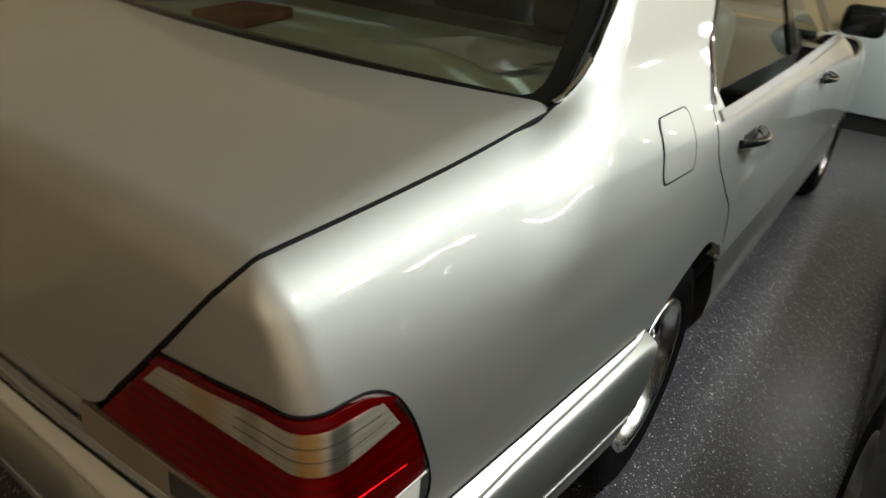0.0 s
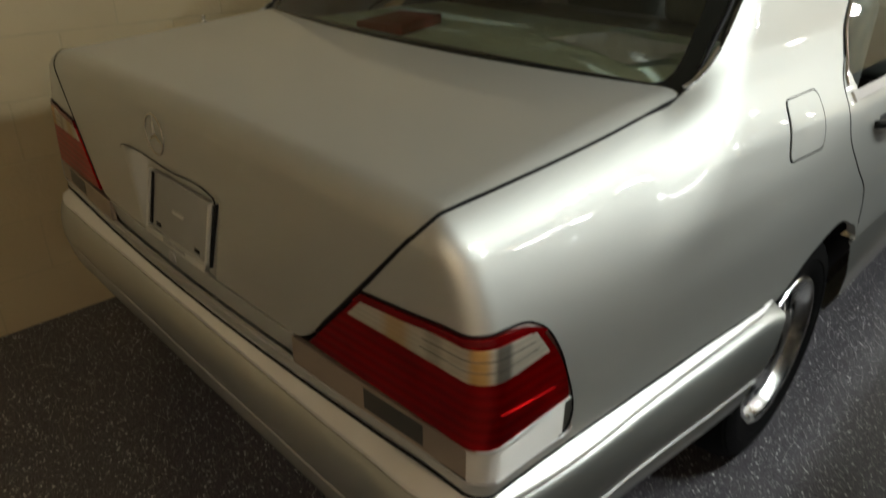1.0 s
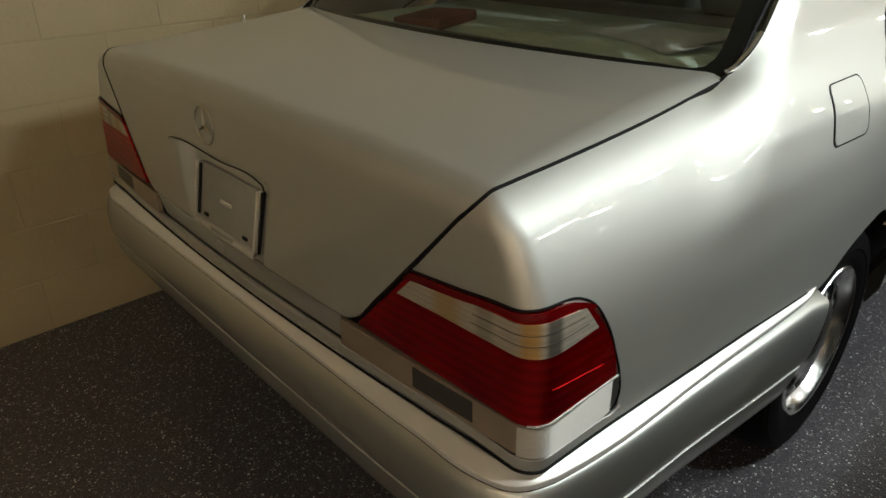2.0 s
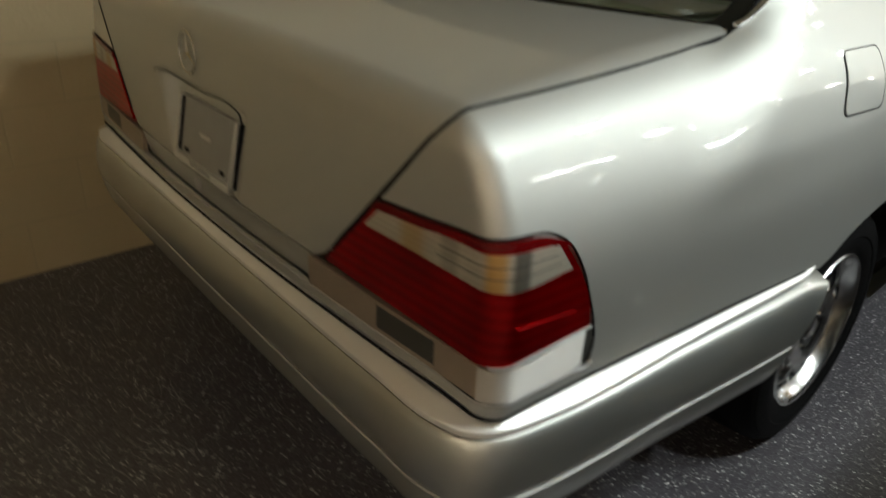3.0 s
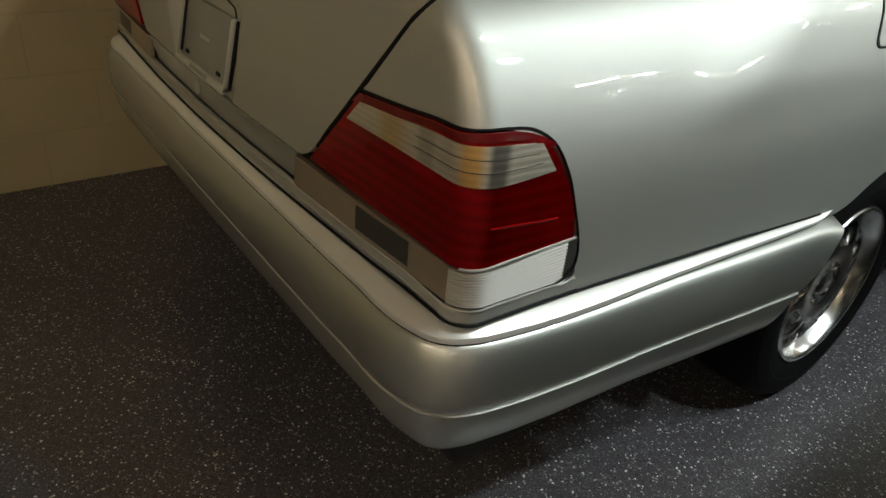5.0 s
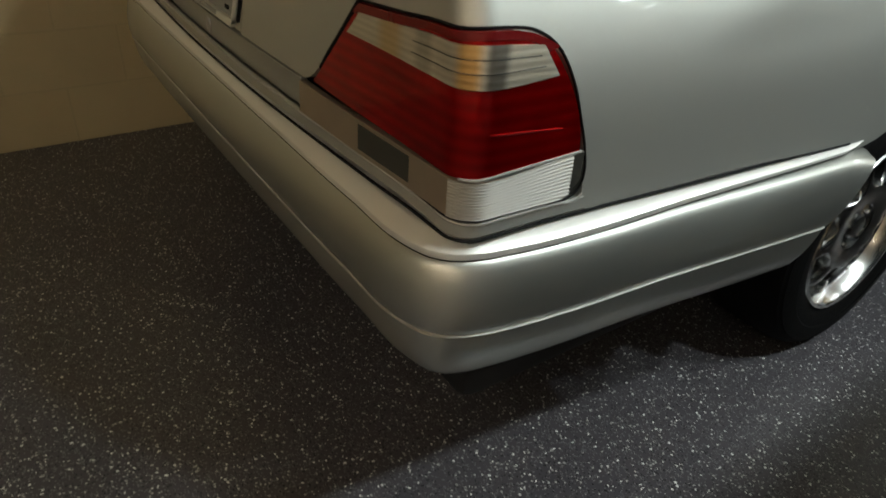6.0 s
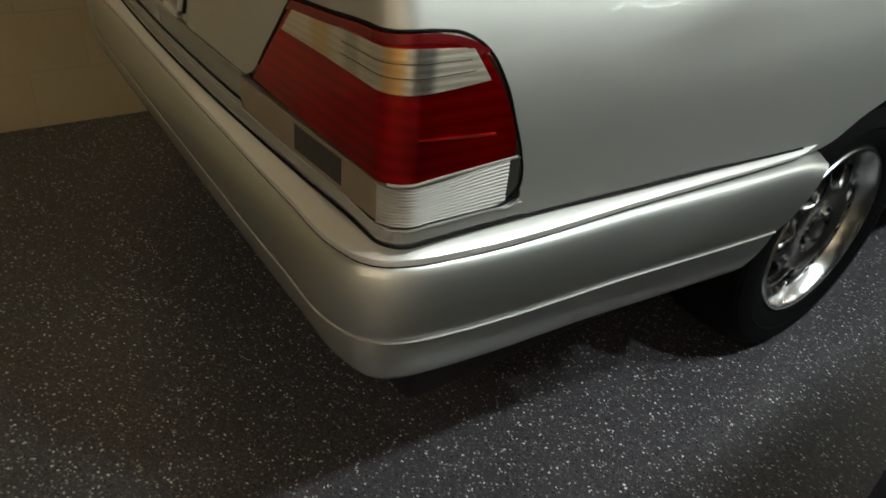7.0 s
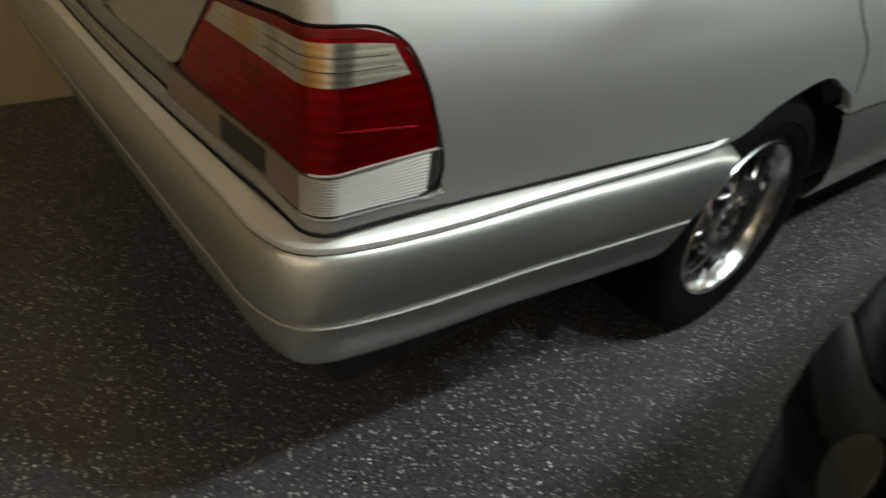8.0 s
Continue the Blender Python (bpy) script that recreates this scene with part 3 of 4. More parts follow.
# rear wings, from the lamp to the rear door
low_high = [
    ((0.620, 0.02, 0.889), (0.624, 0.02, 0.894)),
    ((0.740, 0.024, 0.897), (0.694, 0.03, 0.975)),
    ((0.842, 0.030, 0.904), (0.737, 0.038, 1.026)),
    ((0.872, 0.095, 0.904), (0.750, 0.062, 1.047)),
    ((0.876, 0.153, 0.879), (0.753, 0.120, 1.053)),
    ((0.878, 0.218, 0.745), (0.754, 0.200, 1.057)),
    ((0.884, 0.232, 0.672), (0.755, 0.260, 1.060)),
    ((0.885, 0.235, 0.645), (0.755, 0.285, 1.061)),
    ((0.886, 0.243, 0.6385), (0.755, 0.300, 1.062)),
    ((0.888, 0.280, 0.638), (0.755, 0.330, 1.063)),
    ((0.895, 0.400, 0.638), (0.755, 0.400, 1.066)),
    ((0.910, 0.650, 0.638), (0.754, 0.560, 1.080)),
    ((0.938, 1.000, 0.630), (0.751, 0.735, 1.095)),
    ((0.938, 1.070, 0.664), (0.752, 0.800, 1.128)),
    ((0.938, 1.245, 0.707), (0.731, 0.945, 1.232)),
    ((0.940, 1.420, 0.663), (0.662, 1.210, 1.412)),
    ((0.940, 1.500, 0.605), (0.620, 1.720, 1.462)),
]
low, high = knots(low_high, 240)
nv = 60
wing = ruled(low, high, nv)
end = spline([(0.940, 1.500, 0.605), (0.938, 1.450, 0.74), (0.930, 1.320, 0.85), (0.915, 1.245, 0.94), (0.875, 1.260, 1.02), (0.83, 1.37, 1.09), (0.76, 1.55, 1.22), (0.69, 1.66, 1.36), (0.620, 1.720, 1.462)], nv)
weight = np.clip((np.linspace(0, 1, len(low)) - 0.72) / 0.28, 0, 1) ** 2
wing = wing + weight[:, None, None] * (end - wing[-1])[None]
both_sides("rear_wing", skin(whole, wing, depth=0.022, core=core_of(wing, 0.5, 1.5, 0.80), pin=True), SILVER)


def wall_strip(z0, z1, x0, y1, n=90, rows=6, lift=0.0, depth=0.012, z_out=0.0):
    """A band of bodywork round the right rear corner, from x0 on the tail to y1 on the side."""
    path = np.array(spline([(x0, 0.01), (0.60, 0.015), (0.78, 0.022), (0.84, 0.032), (0.868, 0.07), (0.876, 0.13), (0.880, y1)], n))
    s = np.linspace(0, 1, n)[:, None]
    g = np.stack([path[:, :1] + np.zeros((1, rows)), path[:, 1:] + np.zeros((1, rows)), z0 + (z1 - z0) * np.linspace(0, 1, rows)[None] + z_out * ramp(s, 0.6, 1.0) * np.linspace(0, 1, rows)[None]], -1)
    return skin(hull, g, lift=lift, depth=depth)


tail_guess = np.stack(np.broadcast_arrays(np.linspace(-0.418, 0.418, 70)[:, None], np.full((1, 1), 0.01), np.linspace(0.663, 0.722, 8)[None]), -1)
part("tail_panel", skin(hull, tail_guess, lift=-0.017 * np.linspace(1, 0, 8)[None] + 0 * tail_guess[..., 0], depth=0.012), SILVER, car)
skirt_pts = tail_line(400)[0]
skirt_pts = skirt_pts[skirt_pts[:, 1] < 0.240]
skirt_guess = np.stack(np.broadcast_arrays(skirt_pts[:, :1], skirt_pts[:, 1:], np.linspace(0.637, 0.656, 5)[None]), -1)
part("tail_skirt", skin(hull, skirt_guess, lift=0.0008, depth=0.01, flange=(0, 0, 1, 1)), SILVER, car)
corner_pts = skirt_pts[(skirt_pts[:, 0] > -0.01) & (skirt_pts[:, 1] < 0.195)]
corner_pts = corner_pts[np.argsort(corner_pts[:, 0] + corner_pts[:, 1])]
trim_line = np.concatenate([np.c_[corner_pts, np.full(len(corner_pts), 0.6568)], [(0.880, 0.206, 0.6570), (0.8815, 0.217, 0.6582), (0.8825, 0.226, 0.6615), (0.883, 0.2315, 0.6675)]])
trim_at = settle(hull, cast(hull, trim_line, core_of(trim_line)))
both_sides("lamp_trim", tube(trim_at + normal(hull, trim_at) * 0.0015, 0.0026, 8), BRIGHT_TRIM, "thin bright strip under the tail lamps")


def tail_lamp(flipped):
    put = mirrored if flipped else (lambda d: d)
    lo, hi = knots([((0.478, 0.011, 0.734), (0.620, 0.02, 0.883)), ((0.630, 0.02, 0.730), (0.735, 0.024, 0.891)), ((0.760, 0.024, 0.726), (0.800, 0.026, 0.897)), ((0.830, 0.045, 0.724), (0.842, 0.032, 0.898)), ((0.866, 0.10, 0.728), (0.866, 0.080, 0.899)), ((0.874, 0.16, 0.732), (0.872, 0.118, 0.893)), ((0.878, 0.212, 0.736), (0.875, 0.146, 0.878))], 90)
    lens = part("tail_lamp", put(skin(hull, bowed(ruled(lo, hi, 30)), lift=0.004, depth=0.014)), LENS_RED, car, "red tail lamp wrapped round the corner, with a clear indicator band")
    lo, hi = knots([((0.586, 0.02, 0.838), (0.622, 0.02, 0.872)), ((0.700, 0.022, 0.838), (0.720, 0.024, 0.879)), ((0.790, 0.026, 0.836), (0.795, 0.028, 0.884)), ((0.838, 0.04, 0.834), (0.842, 0.035, 0.884)), ((0.862, 0.085, 0.836), (0.862, 0.075, 0.884)), ((0.871, 0.161, 0.842), (0.869, 0.135, 0.880))], 80)
    part("indicator_band", put(skin(hull, ruled(lo, hi, 14), lift=0.0062, depth=0.004)), LENS_CLEAR, lens, "clear indicator band with ribs")
    for level in (0.36, 0.68):
        g = ruled(lo, hi, 26)
        row = g[34:-3, int(25 * level)]
        p = cast(hull, row, core_of(row))
        part("lens_rib", put(tube(p + normal(hull, p) * 0.0062, 0.0007, 6)), LENS_GREY, lens, "dark dividing rib in the clear band")
    part("lens_edge", put(skin(hull, bowed(ruled(*knots([((0.600, 0.02, 0.868), (0.620, 0.02, 0.884)), ((0.735, 0.024, 0.881), (0.735, 0.024, 0.892)), ((0.800, 0.026, 0.889), (0.800, 0.026, 0.898)), ((0.842, 0.032, 0.889), (0.842, 0.032, 0.899)), ((0.866, 0.080, 0.890), (0.866, 0.080, 0.900)), ((0.872, 0.118, 0.884), (0.872, 0.118, 0.894)), ((0.8745, 0.138, 0.872), (0.8755, 0.147, 0.879))], 70), 4)), lift=0.006, depth=0.006)), LENS_RIM, lens, "dark red rim of the lamp")
    low_in = wall_strip(0.667, 0.718, 0.422, 0.05, 60, 6, lift=0.003, depth=0.012)
    low_lens = part("lower_lens", put(low_in), LENS_SMOKE, lens, "smoked reversing-lamp strip")
    g = np.stack(np.broadcast_arrays(np.linspace(0.622, 0.768, 20)[:, None], np.full((1, 1), 0.015), np.linspace(0.674, 0.712, 5)[None]), -1)
    part("fog_reflector", put(skin(hull, g, lift=0.0036, depth=0.001)), LENS_GREY, low_lens, "dark grey reflector")
    path = spline([(0.833, 0.034), (0.852, 0.048), (0.866, 0.08), (0.874, 0.14), (0.879, 0.222)], 46)
    zz = np.linspace(0, 1, 73)
    top = 0.718 + 0.014 * ramp(np.linspace(0, 1, 46), 0.2, 1.0)
    g = np.stack([path[:, :1] + 0 * zz[None], path[:, 1:] + 0 * zz[None], 0.6675 + (top[:, None] - 0.6675) * zz[None]], -1)
    lift = 0.0045 + 0.0013 * np.cos(zz * 2 * np.pi * 12)[None] + 0 * g[..., 0]
    foot = 0.024 * np.clip((np.linspace(0, 1, 46) - 0.80) / 0.20, 0, 1) ** 2.4
    g[..., 2] = np.maximum(g[..., 2], 0.6675 + foot[:, None] + 0.0004 * zz[None])
    part("ribbed_lens", put(skin(hull, g[:42], lift=lift[:42], depth=0.012)), LENS_WHITE, lens, "clear ribbed side lens")
    # outer end coloured grey to put in its dark reflection
    part("lens_end", put(skin(hull, g[41:], lift=0.0040, depth=0.012)), LENS_GREY, lens, "end of the side lens, its dark reflection put in as grey")
    lamp_round = np.array([(0.620, 0.02, 0.887), (0.735, 0.024, 0.8955), (0.800, 0.026, 0.9015), (0.842, 0.032, 0.9025), (0.866, 0.080, 0.904), (0.873, 0.122, 0.898), (0.876, 0.154, 0.880), (0.878, 0.186, 0.835), (0.879, 0.208, 0.78), (0.880, 0.224, 0.735), (0.882, 0.230, 0.70), (0.882, 0.2285, 0.684), (0.8815, 0.222, 0.672), (0.880, 0.210, 0.6655), (0.876, 0.16, 0.6645), (0.872, 0.10, 0.6642), (0.862, 0.055, 0.6642), (0.84, 0.033, 0.6642), (0.80, 0.024, 0.6642), (0.60, 0.015, 0.6642), (0.424, 0.010, 0.6642)])
    seam = spline(lamp_round, 150)
    seam = cast(hull, seam, core_of(seam))
    part("lamp_seal", put(tube(seam + normal(hull, seam) * 0.0006, 0.0020, 8)), RUBBER, lens, "black seal round the lamp")
    glint = spline([(0.866, 0.064, 0.781), (0.872, 0.12, 0.777), (0.878, 0.174, 0.773)], 20)
    glint = cast(hull, glint, core_of(glint))
    part("lens_rib", put(tube(glint + normal(hull, glint) * 0.0042, 0.0016, 8)), LENS_RED, lens, "raised rib in the red lens")
    part("lens_line", put(tube(cast(hull, np.c_[spline([(0.842, 0.04), (0.866, 0.09), (0.874, 0.15), (0.879, 0.218)], 24), np.linspace(0.7225, 0.7345, 24)], core_of(np.zeros((24, 3)) + (0, 0.5, 0))) + (0.004, -0.003, 0), 0.0022)), BRIGHT_TRIM, lens)


def bowed(g):
    """The lamp's outer edge, bowed a little outwards."""
    s = np.linspace(0, 1, g.shape[0])[:, None]
    v = np.linspace(0, 1, g.shape[1])[None]
    g = g.copy()
    g[..., 1] += 0.014 * ramp(s, 0.75, 1.0) * 4 * v * (1 - v)
    return g


LENS_SMOKE = material("smoked_lens", (0.46, 0.375, 0.29), rough=0.40, metal=0.7, coat=0.4, vary=0.12, scale=18)
tail_lamp(False)
tail_lamp(True)

# bumper: bright top strip, painted face with a groove, lower apron
bumper = part("rear_bumper", wrap([(-0.16, 0.612), (-0.040, 0.618), (-0.028, 0.616), (-0.006, 0.6062), (0.0008, 0.6036), (0.0058, 0.5985), (0.0102, 0.590), (0.0145, 0.577), (0.0178, 0.563), (0.0200, 0.547), (0.0208, 0.530), (0.0200, 0.513), (0.0178, 0.500), (0.0150, 0.4915), (0.0125, 0.4888), (0.008, 0.4875)], n=230, droop=True), BUMPER_SILVER, car, "silver painted bumper face")
part("bumper_strip", wrap([(-0.060, 0.622), (-0.055, 0.6305), (-0.029, 0.6318), (-0.0255, 0.6308), (-0.0235, 0.6300), (-0.0115, 0.6232), (-0.0010, 0.6170), (0.0012, 0.6150), (0.0020, 0.6120), (0.0020, 0.6060), (-0.001, 0.6040), (-0.006, 0.6035)], n=230, taper=True, short=0.035), STRIP_CHROME, bumper, "bright strip along the top of the bumper")
# black lines above and below the strip stand in for shade in the gaps
seam = tail_line(500, -0.03)[0]
seam = np.c_[seam[seam[:, 1] < 0.895], 0.6365 - 0.004 * ramp(seam[seam[:, 1] < 0.895, 1], 0.6, 0.895)]
part("bumper_gap_shade", tube(cast(hull, seam, core_of(seam)), 0.0024, 8), RUBBER, bumper, "black line for the shaded gap above the bumper strip")
part("bumper_gap_shade", wrap([(-0.012, 0.601), (-0.004, 0.6052), (0.0014, 0.6046), (0.0016, 0.6034), (-0.004, 0.600)], taper=True, short=0.03), RUBBER, bumper, "black line for the shaded gap under the bumper strip")
part("bumper_line", wrap([(0.008, 0.4892), (0.0148, 0.4882), (0.0160, 0.4872), (0.0148, 0.4862), (0.008, 0.4852)], n=230), BRIGHT_TRIM, bumper, "thin bright line round the bumper")
part("bumper_apron", wrap([(0.006, 0.4865), (0.0128, 0.4835), (0.0118, 0.468), (0.0080, 0.448), (0.0010, 0.425), (-0.0085, 0.404), (-0.021, 0.388), (-0.038, 0.376), (-0.056, 0.369), (-0.085, 0.366), (-0.20, 0.372)], n=230), BUMPER_SILVER, bumper, "silver lower apron")

# shadow line over the plate field, put in as a thin black tube
lip = spline([(-0.274, 0.03, 0.900), (-0.268, 0.03, 0.908), (-0.247, 0.03, 0.9115), (0.0, 0.03, 0.913), (0.160, 0.03, 0.9115), (0.178, 0.03, 0.906), (0.182, 0.03, 0.890)], 60)
lip_at = cast(hull, lip, lip + (0, 0.5, 0))
part("plate_field_shadow", tube(lip_at + (0, 0.0010, 0), 0.0016, 8), RUBBER, trunk_lid, "thin black line put in for the shadow atop the plate field")

# fuel flap, number plate, emblem, lock


def rounded_rect(cy, cz, hy, hz, r, n=44):
    """A closed outline with round corners, in (y, z)."""
    pts = []
    for k, (sy, sz) in enumerate(((1, 1), (-1, 1), (-1, -1), (1, -1))):
        for a in np.linspace(k * np.pi / 2, (k + 1) * np.pi / 2, n // 4):
            pts.append((cy + sy * (hy - r) + r * np.cos(a), cz + sz * (hz - r) + r * np.sin(a)))
    return spline(np.array(pts + pts[:1]), 120, sharp=True)[:-1]


ring = rounded_rect(1.025, 1.002, 0.084, 0.059, 0.018)
ring[:, 0] += 0.36 * (ring[:, 1] - 1.002)
ring3 = np.c_[np.full(len(ring), 0.9), ring]
ring_core = np.c_[np.zeros(len(ring)), ring[:, 0], np.full(len(ring), 0.95)]
part("fuel_flap_gap", tube(cast(whole, ring3, ring_core) + (0.0002, 0, 0.0001), 0.0015, 6, closed=True), RUBBER, car, "dark gap round the fuel flap")
scale = np.linspace(0.0, 0.955, 12)
fl = np.stack([np.full((12, len(ring)), 0.9), 1.025 + (ring[None, :, 0] - 1.025) * scale[:, None], 1.002 + (ring[None, :, 1] - 1.002) * scale[:, None]], -1)
flc = np.stack([np.zeros((12, len(ring))), fl[..., 1], np.full((12, len(ring)), 0.95)], -1)
fp = cast(whole, fl, flc)
fp = fp + normal(whole, fp) * 0.002
fv, ff = rows_mesh(fp, closed=True)
part("fuel_flap", (fv, ff[:, ::-1]), SILVER, car)

def leaning(bm):
    """Tips the plate's pieces so that their tops stand further in."""
    for q in bm.verts:
        q.co.y += 0.21 * (q.co.z - 0.745)
        q.co.x = MID + 0.025 + 0.92 * q.co.x
        q.co.z -= 0.006
    return bm


PLATE_Y = 0.001
plate = part("plate_holder", leaning(box(-0.150, 0.150, PLATE_Y, PLATE_Y + 0.010, 0.748, 0.880, 0.004)), PLATE_GREY, car, "empty grey number-plate holder")
for x0, x1, z0, z1 in ((-0.158, -0.149, 0.742, 0.882), (0.150, 0.154, 0.742, 0.882), (-0.158, 0.154, 0.739, 0.753)):
    part("plate_frame", leaning(box(x0, x1, PLATE_Y - 0.008, PLATE_Y + 0.004, z0, z1, 0.002)), PLATE_FRAME, plate, "pale number-plate frame")
for x in (-0.10, 0.10):
    for z in (0.766,):
        part("plate_slot", leaning(box(x - 0.012, x + 0.012, PLATE_Y - 0.002, PLATE_Y + 0.002, z - 0.004, z + 0.004, 0.001)), RUBBER, plate, "dark screw slot")
# right strip: shade of the gap beside the plate, put in as black
part("plate_dark_strip", leaning(box(0.1545, 0.161, PLATE_Y + 0.002, PLATE_Y + 0.012, 0.748, 0.878, 0.001)), RUBBER, plate, "narrow black strip at the plate holder's side")
part("plate_dark_strip", leaning(box(-0.1455, -0.132, PLATE_Y - 0.003, PLATE_Y - 0.0005, 0.760, 0.876, 0.001)), RUBBER, plate, "narrow black strip at the plate holder's side")
part("plate_clip", leaning(box(-0.028, 0.028, PLATE_Y - 0.004, PLATE_Y + 0.002, 0.812, 0.820, 0.003)), PLATE_FRAME, plate, "small raised clip")
for k in range(9):
    part("writing_bar", leaning(box(-0.055 + k * 0.013, -0.046 + k * 0.013, PLATE_Y - 0.0092, PLATE_Y - 0.0075, 0.7440, 0.7520)), PLATE_GREY, plate, smooth=False)
EX, EZ = -0.046, 0.983
ey = float(cast(hull, np.array([[EX, 0.0, EZ]]), np.array([[EX, 0.5, EZ]]))[0, 1])
em = [(0.042 * np.cos(a), 0.035 * 0.042 * np.sin(a), 0.042 * np.sin(a)) for a in np.linspace(0, 2 * np.pi, 48, endpoint=False)]
v, f = tube(em, 0.0021, 10, closed=True)
emblem = part("boot_emblem", (v + (EX, ey - 0.004, EZ), f), CHROME, car, "round chrome emblem")
for a in (90, 210, 330):
    c, s = np.cos(radians(a)), np.sin(radians(a))
    w = [(-0.006 * s, 0.0, 0.006 * c), (0.0, -0.004, 0.0), (0.006 * s, 0.0, -0.006 * c), (0.041 * c, 0.0, 0.041 * s), (-0.006 * c, 0.0, -0.006 * s)]
    part("emblem_spoke", (np.array(w) + (EX, ey - 0.004, EZ), [(0, 1, 3), (1, 2, 3), (0, 4, 1), (4, 2, 1), (0, 3, 2), (0, 2, 4)]), CHROME, emblem, smooth=False)
for k, w in enumerate((0.016, 0.004, 0.014, 0.014)):
    x0 = -0.44 + 0.022 * k
    part("badge_bar", box(x0, x0 + w, ey + 0.012, ey + 0.020, 0.956, 0.975, 0.001), CHROME, car, "small chrome badge")
lv, lf = lathe([(0.0, -0.012), (0.014, -0.012), (0.020, -0.006), (0.021, 0.004)], 28, "z")
part("boot_lock", (np.stack([lv[:, 0], 0.3 * lv[:, 2], lv[:, 1]], -1) * 0.8 + (-0.062, 0.004, 0.694), lf), BRIGHT_TRIM, car, "small satin boot lock")
part("aerial", lathe([(0.0, 0.016), (0.006, 0.014), (0.008, 0.008), (0.005, 0.002), (0.012, 0.0), (0.013, -0.008)], 20, "z"), CHROME, car, "retracted chrome aerial tip").location = (-0.80, 0.570, 1.072)

# wheels and arches
for side in (1, -1):
    for y in (HUB_Y, FRONT_HUB_Y):
        wheel(car, (side * 0.790, y + SKEW * (0.85 - side * 0.79), 0.331), side, 14 if y == HUB_Y else 40)
        a = np.linspace(-0.12, np.pi + 0.02, 40)
        g = np.stack(np.broadcast_arrays(np.array([0.55, 0.872])[None] * side, y + 0.385 * np.cos(a)[:, None], HUB_Z + 0.385 * np.sin(a)[:, None]), -1)
        part("wheel_well", rows_mesh(g), DARK, car)
part("underbody", box(-0.80, 0.80, 0.12, 4.95, 0.24, 0.50, 0.03), DARK, car, "dark underside")
part("rear_well_wall", box(-0.55, 0.55, 0.20, 4.9, 0.50, 0.62), DARK, car)


def side_panel(y_low, y_high, z0, z1, f=whole, n=44, m=26, lift=0.0, depth=0.015, low_of=None):
    """A body-side panel between two edges; y_low and y_high are functions of z."""
    zz = np.linspace(0, 1, m)
    uu = np.linspace(0, 1, n)
    g = np.zeros((n, m, 3))
    for i, u in enumerate(uu):
        ybase = y_low(z0) * (1 - u) + y_high(z0) * u
        zb = low_of(ybase) if low_of else z0
        z = zb + (z1 - zb) * zz
        g[i, :, 1] = y_low(z) * (1 - u) + y_high(z) * u
        g[i, :, 2] = z
    g[..., 0] = 1.0
    c = g.copy()
    c[..., 0] = 0.0
    return skin(f, g, lift=lift, depth=depth, core=c)


# shade in the door's shut line, drawn as a black tube
shut = settle(whole, end[2:-2] + (0, 0.003, 0))
both_sides("door_gap_shade", tube(shut - normal(whole, shut) * 0.0022, 0.0036, 8), RUBBER, "black line filling the shaded shut line of the rear door")
frame_line = settle(whole, end[(end[:, 2] > 1.03) & (end[:, 2] < 1.40)] + (0, 0.020, 0))
both_sides("window_frame_trim", tube(frame_line + normal(whole, frame_line) * 0.001, 0.0050, 8), CHROME, "thin chrome strip beside the rear door window")
end_z, end_y = end[:, 2], end[:, 1]
shut_rear = lambda z: np.interp(z, end_z, end_y) + 0.006
shut_mid = lambda z: 2.46 + 0 * np.asarray(z, float)
shut_front = lambda z: 3.62 + 0 * np.asarray(z, float)
both_sides("rear_door", side_panel(shut_rear, lambda z: shut_mid(z) - 0.003, 0.590, 1.005), SILVER)
both_sides("front_door", side_panel(lambda z: shut_mid(z) + 0.003, lambda z: shut_front(z) - 0.003, 0.590, 1.000), SILVER)


def fender_low(y):
    d = np.abs(y - FRONT_HUB_Y)
    return np.where(d < ARCH, HUB_Z + np.sqrt(np.maximum(ARCH**2 - d**2, 0)), 0.56)


both_sides("front_wing", side_panel(lambda z: shut_front(z) + 0.003, lambda z: 5.0 + 0 * np.asarray(z, float), 0.56, 0.90, n=80, low_of=lambda y: max(0.56, float(fender_low(y)))), SILVER)
clad = [(0.010, 0.575), (0.016, 0.560), (0.016, 0.44), (0.008, 0.36), (-0.02, 0.30), (-0.08, 0.28)]


def arch_end(z):
    return HUB_Y + np.sqrt(np.maximum(ARCH**2 - (z - HUB_Z) ** 2, 0)) + 0.002


def sill(profile):
    """A profile (outward, z) laid along the sill, from the rear arch to the front one."""
    o, z = (np.array([c[k] for c in profile])[None] for k in (0, 1))
    u = np.linspace(0, 1, 40)[:, None]
    y = arch_end(z) * (1 - u) + (FRONT_HUB_Y - 0.385) * u
    return rows_mesh(np.stack(np.broadcast_arrays(0.918 + o + 0 * u, y, z + 0 * u), -1)[:, ::-1])


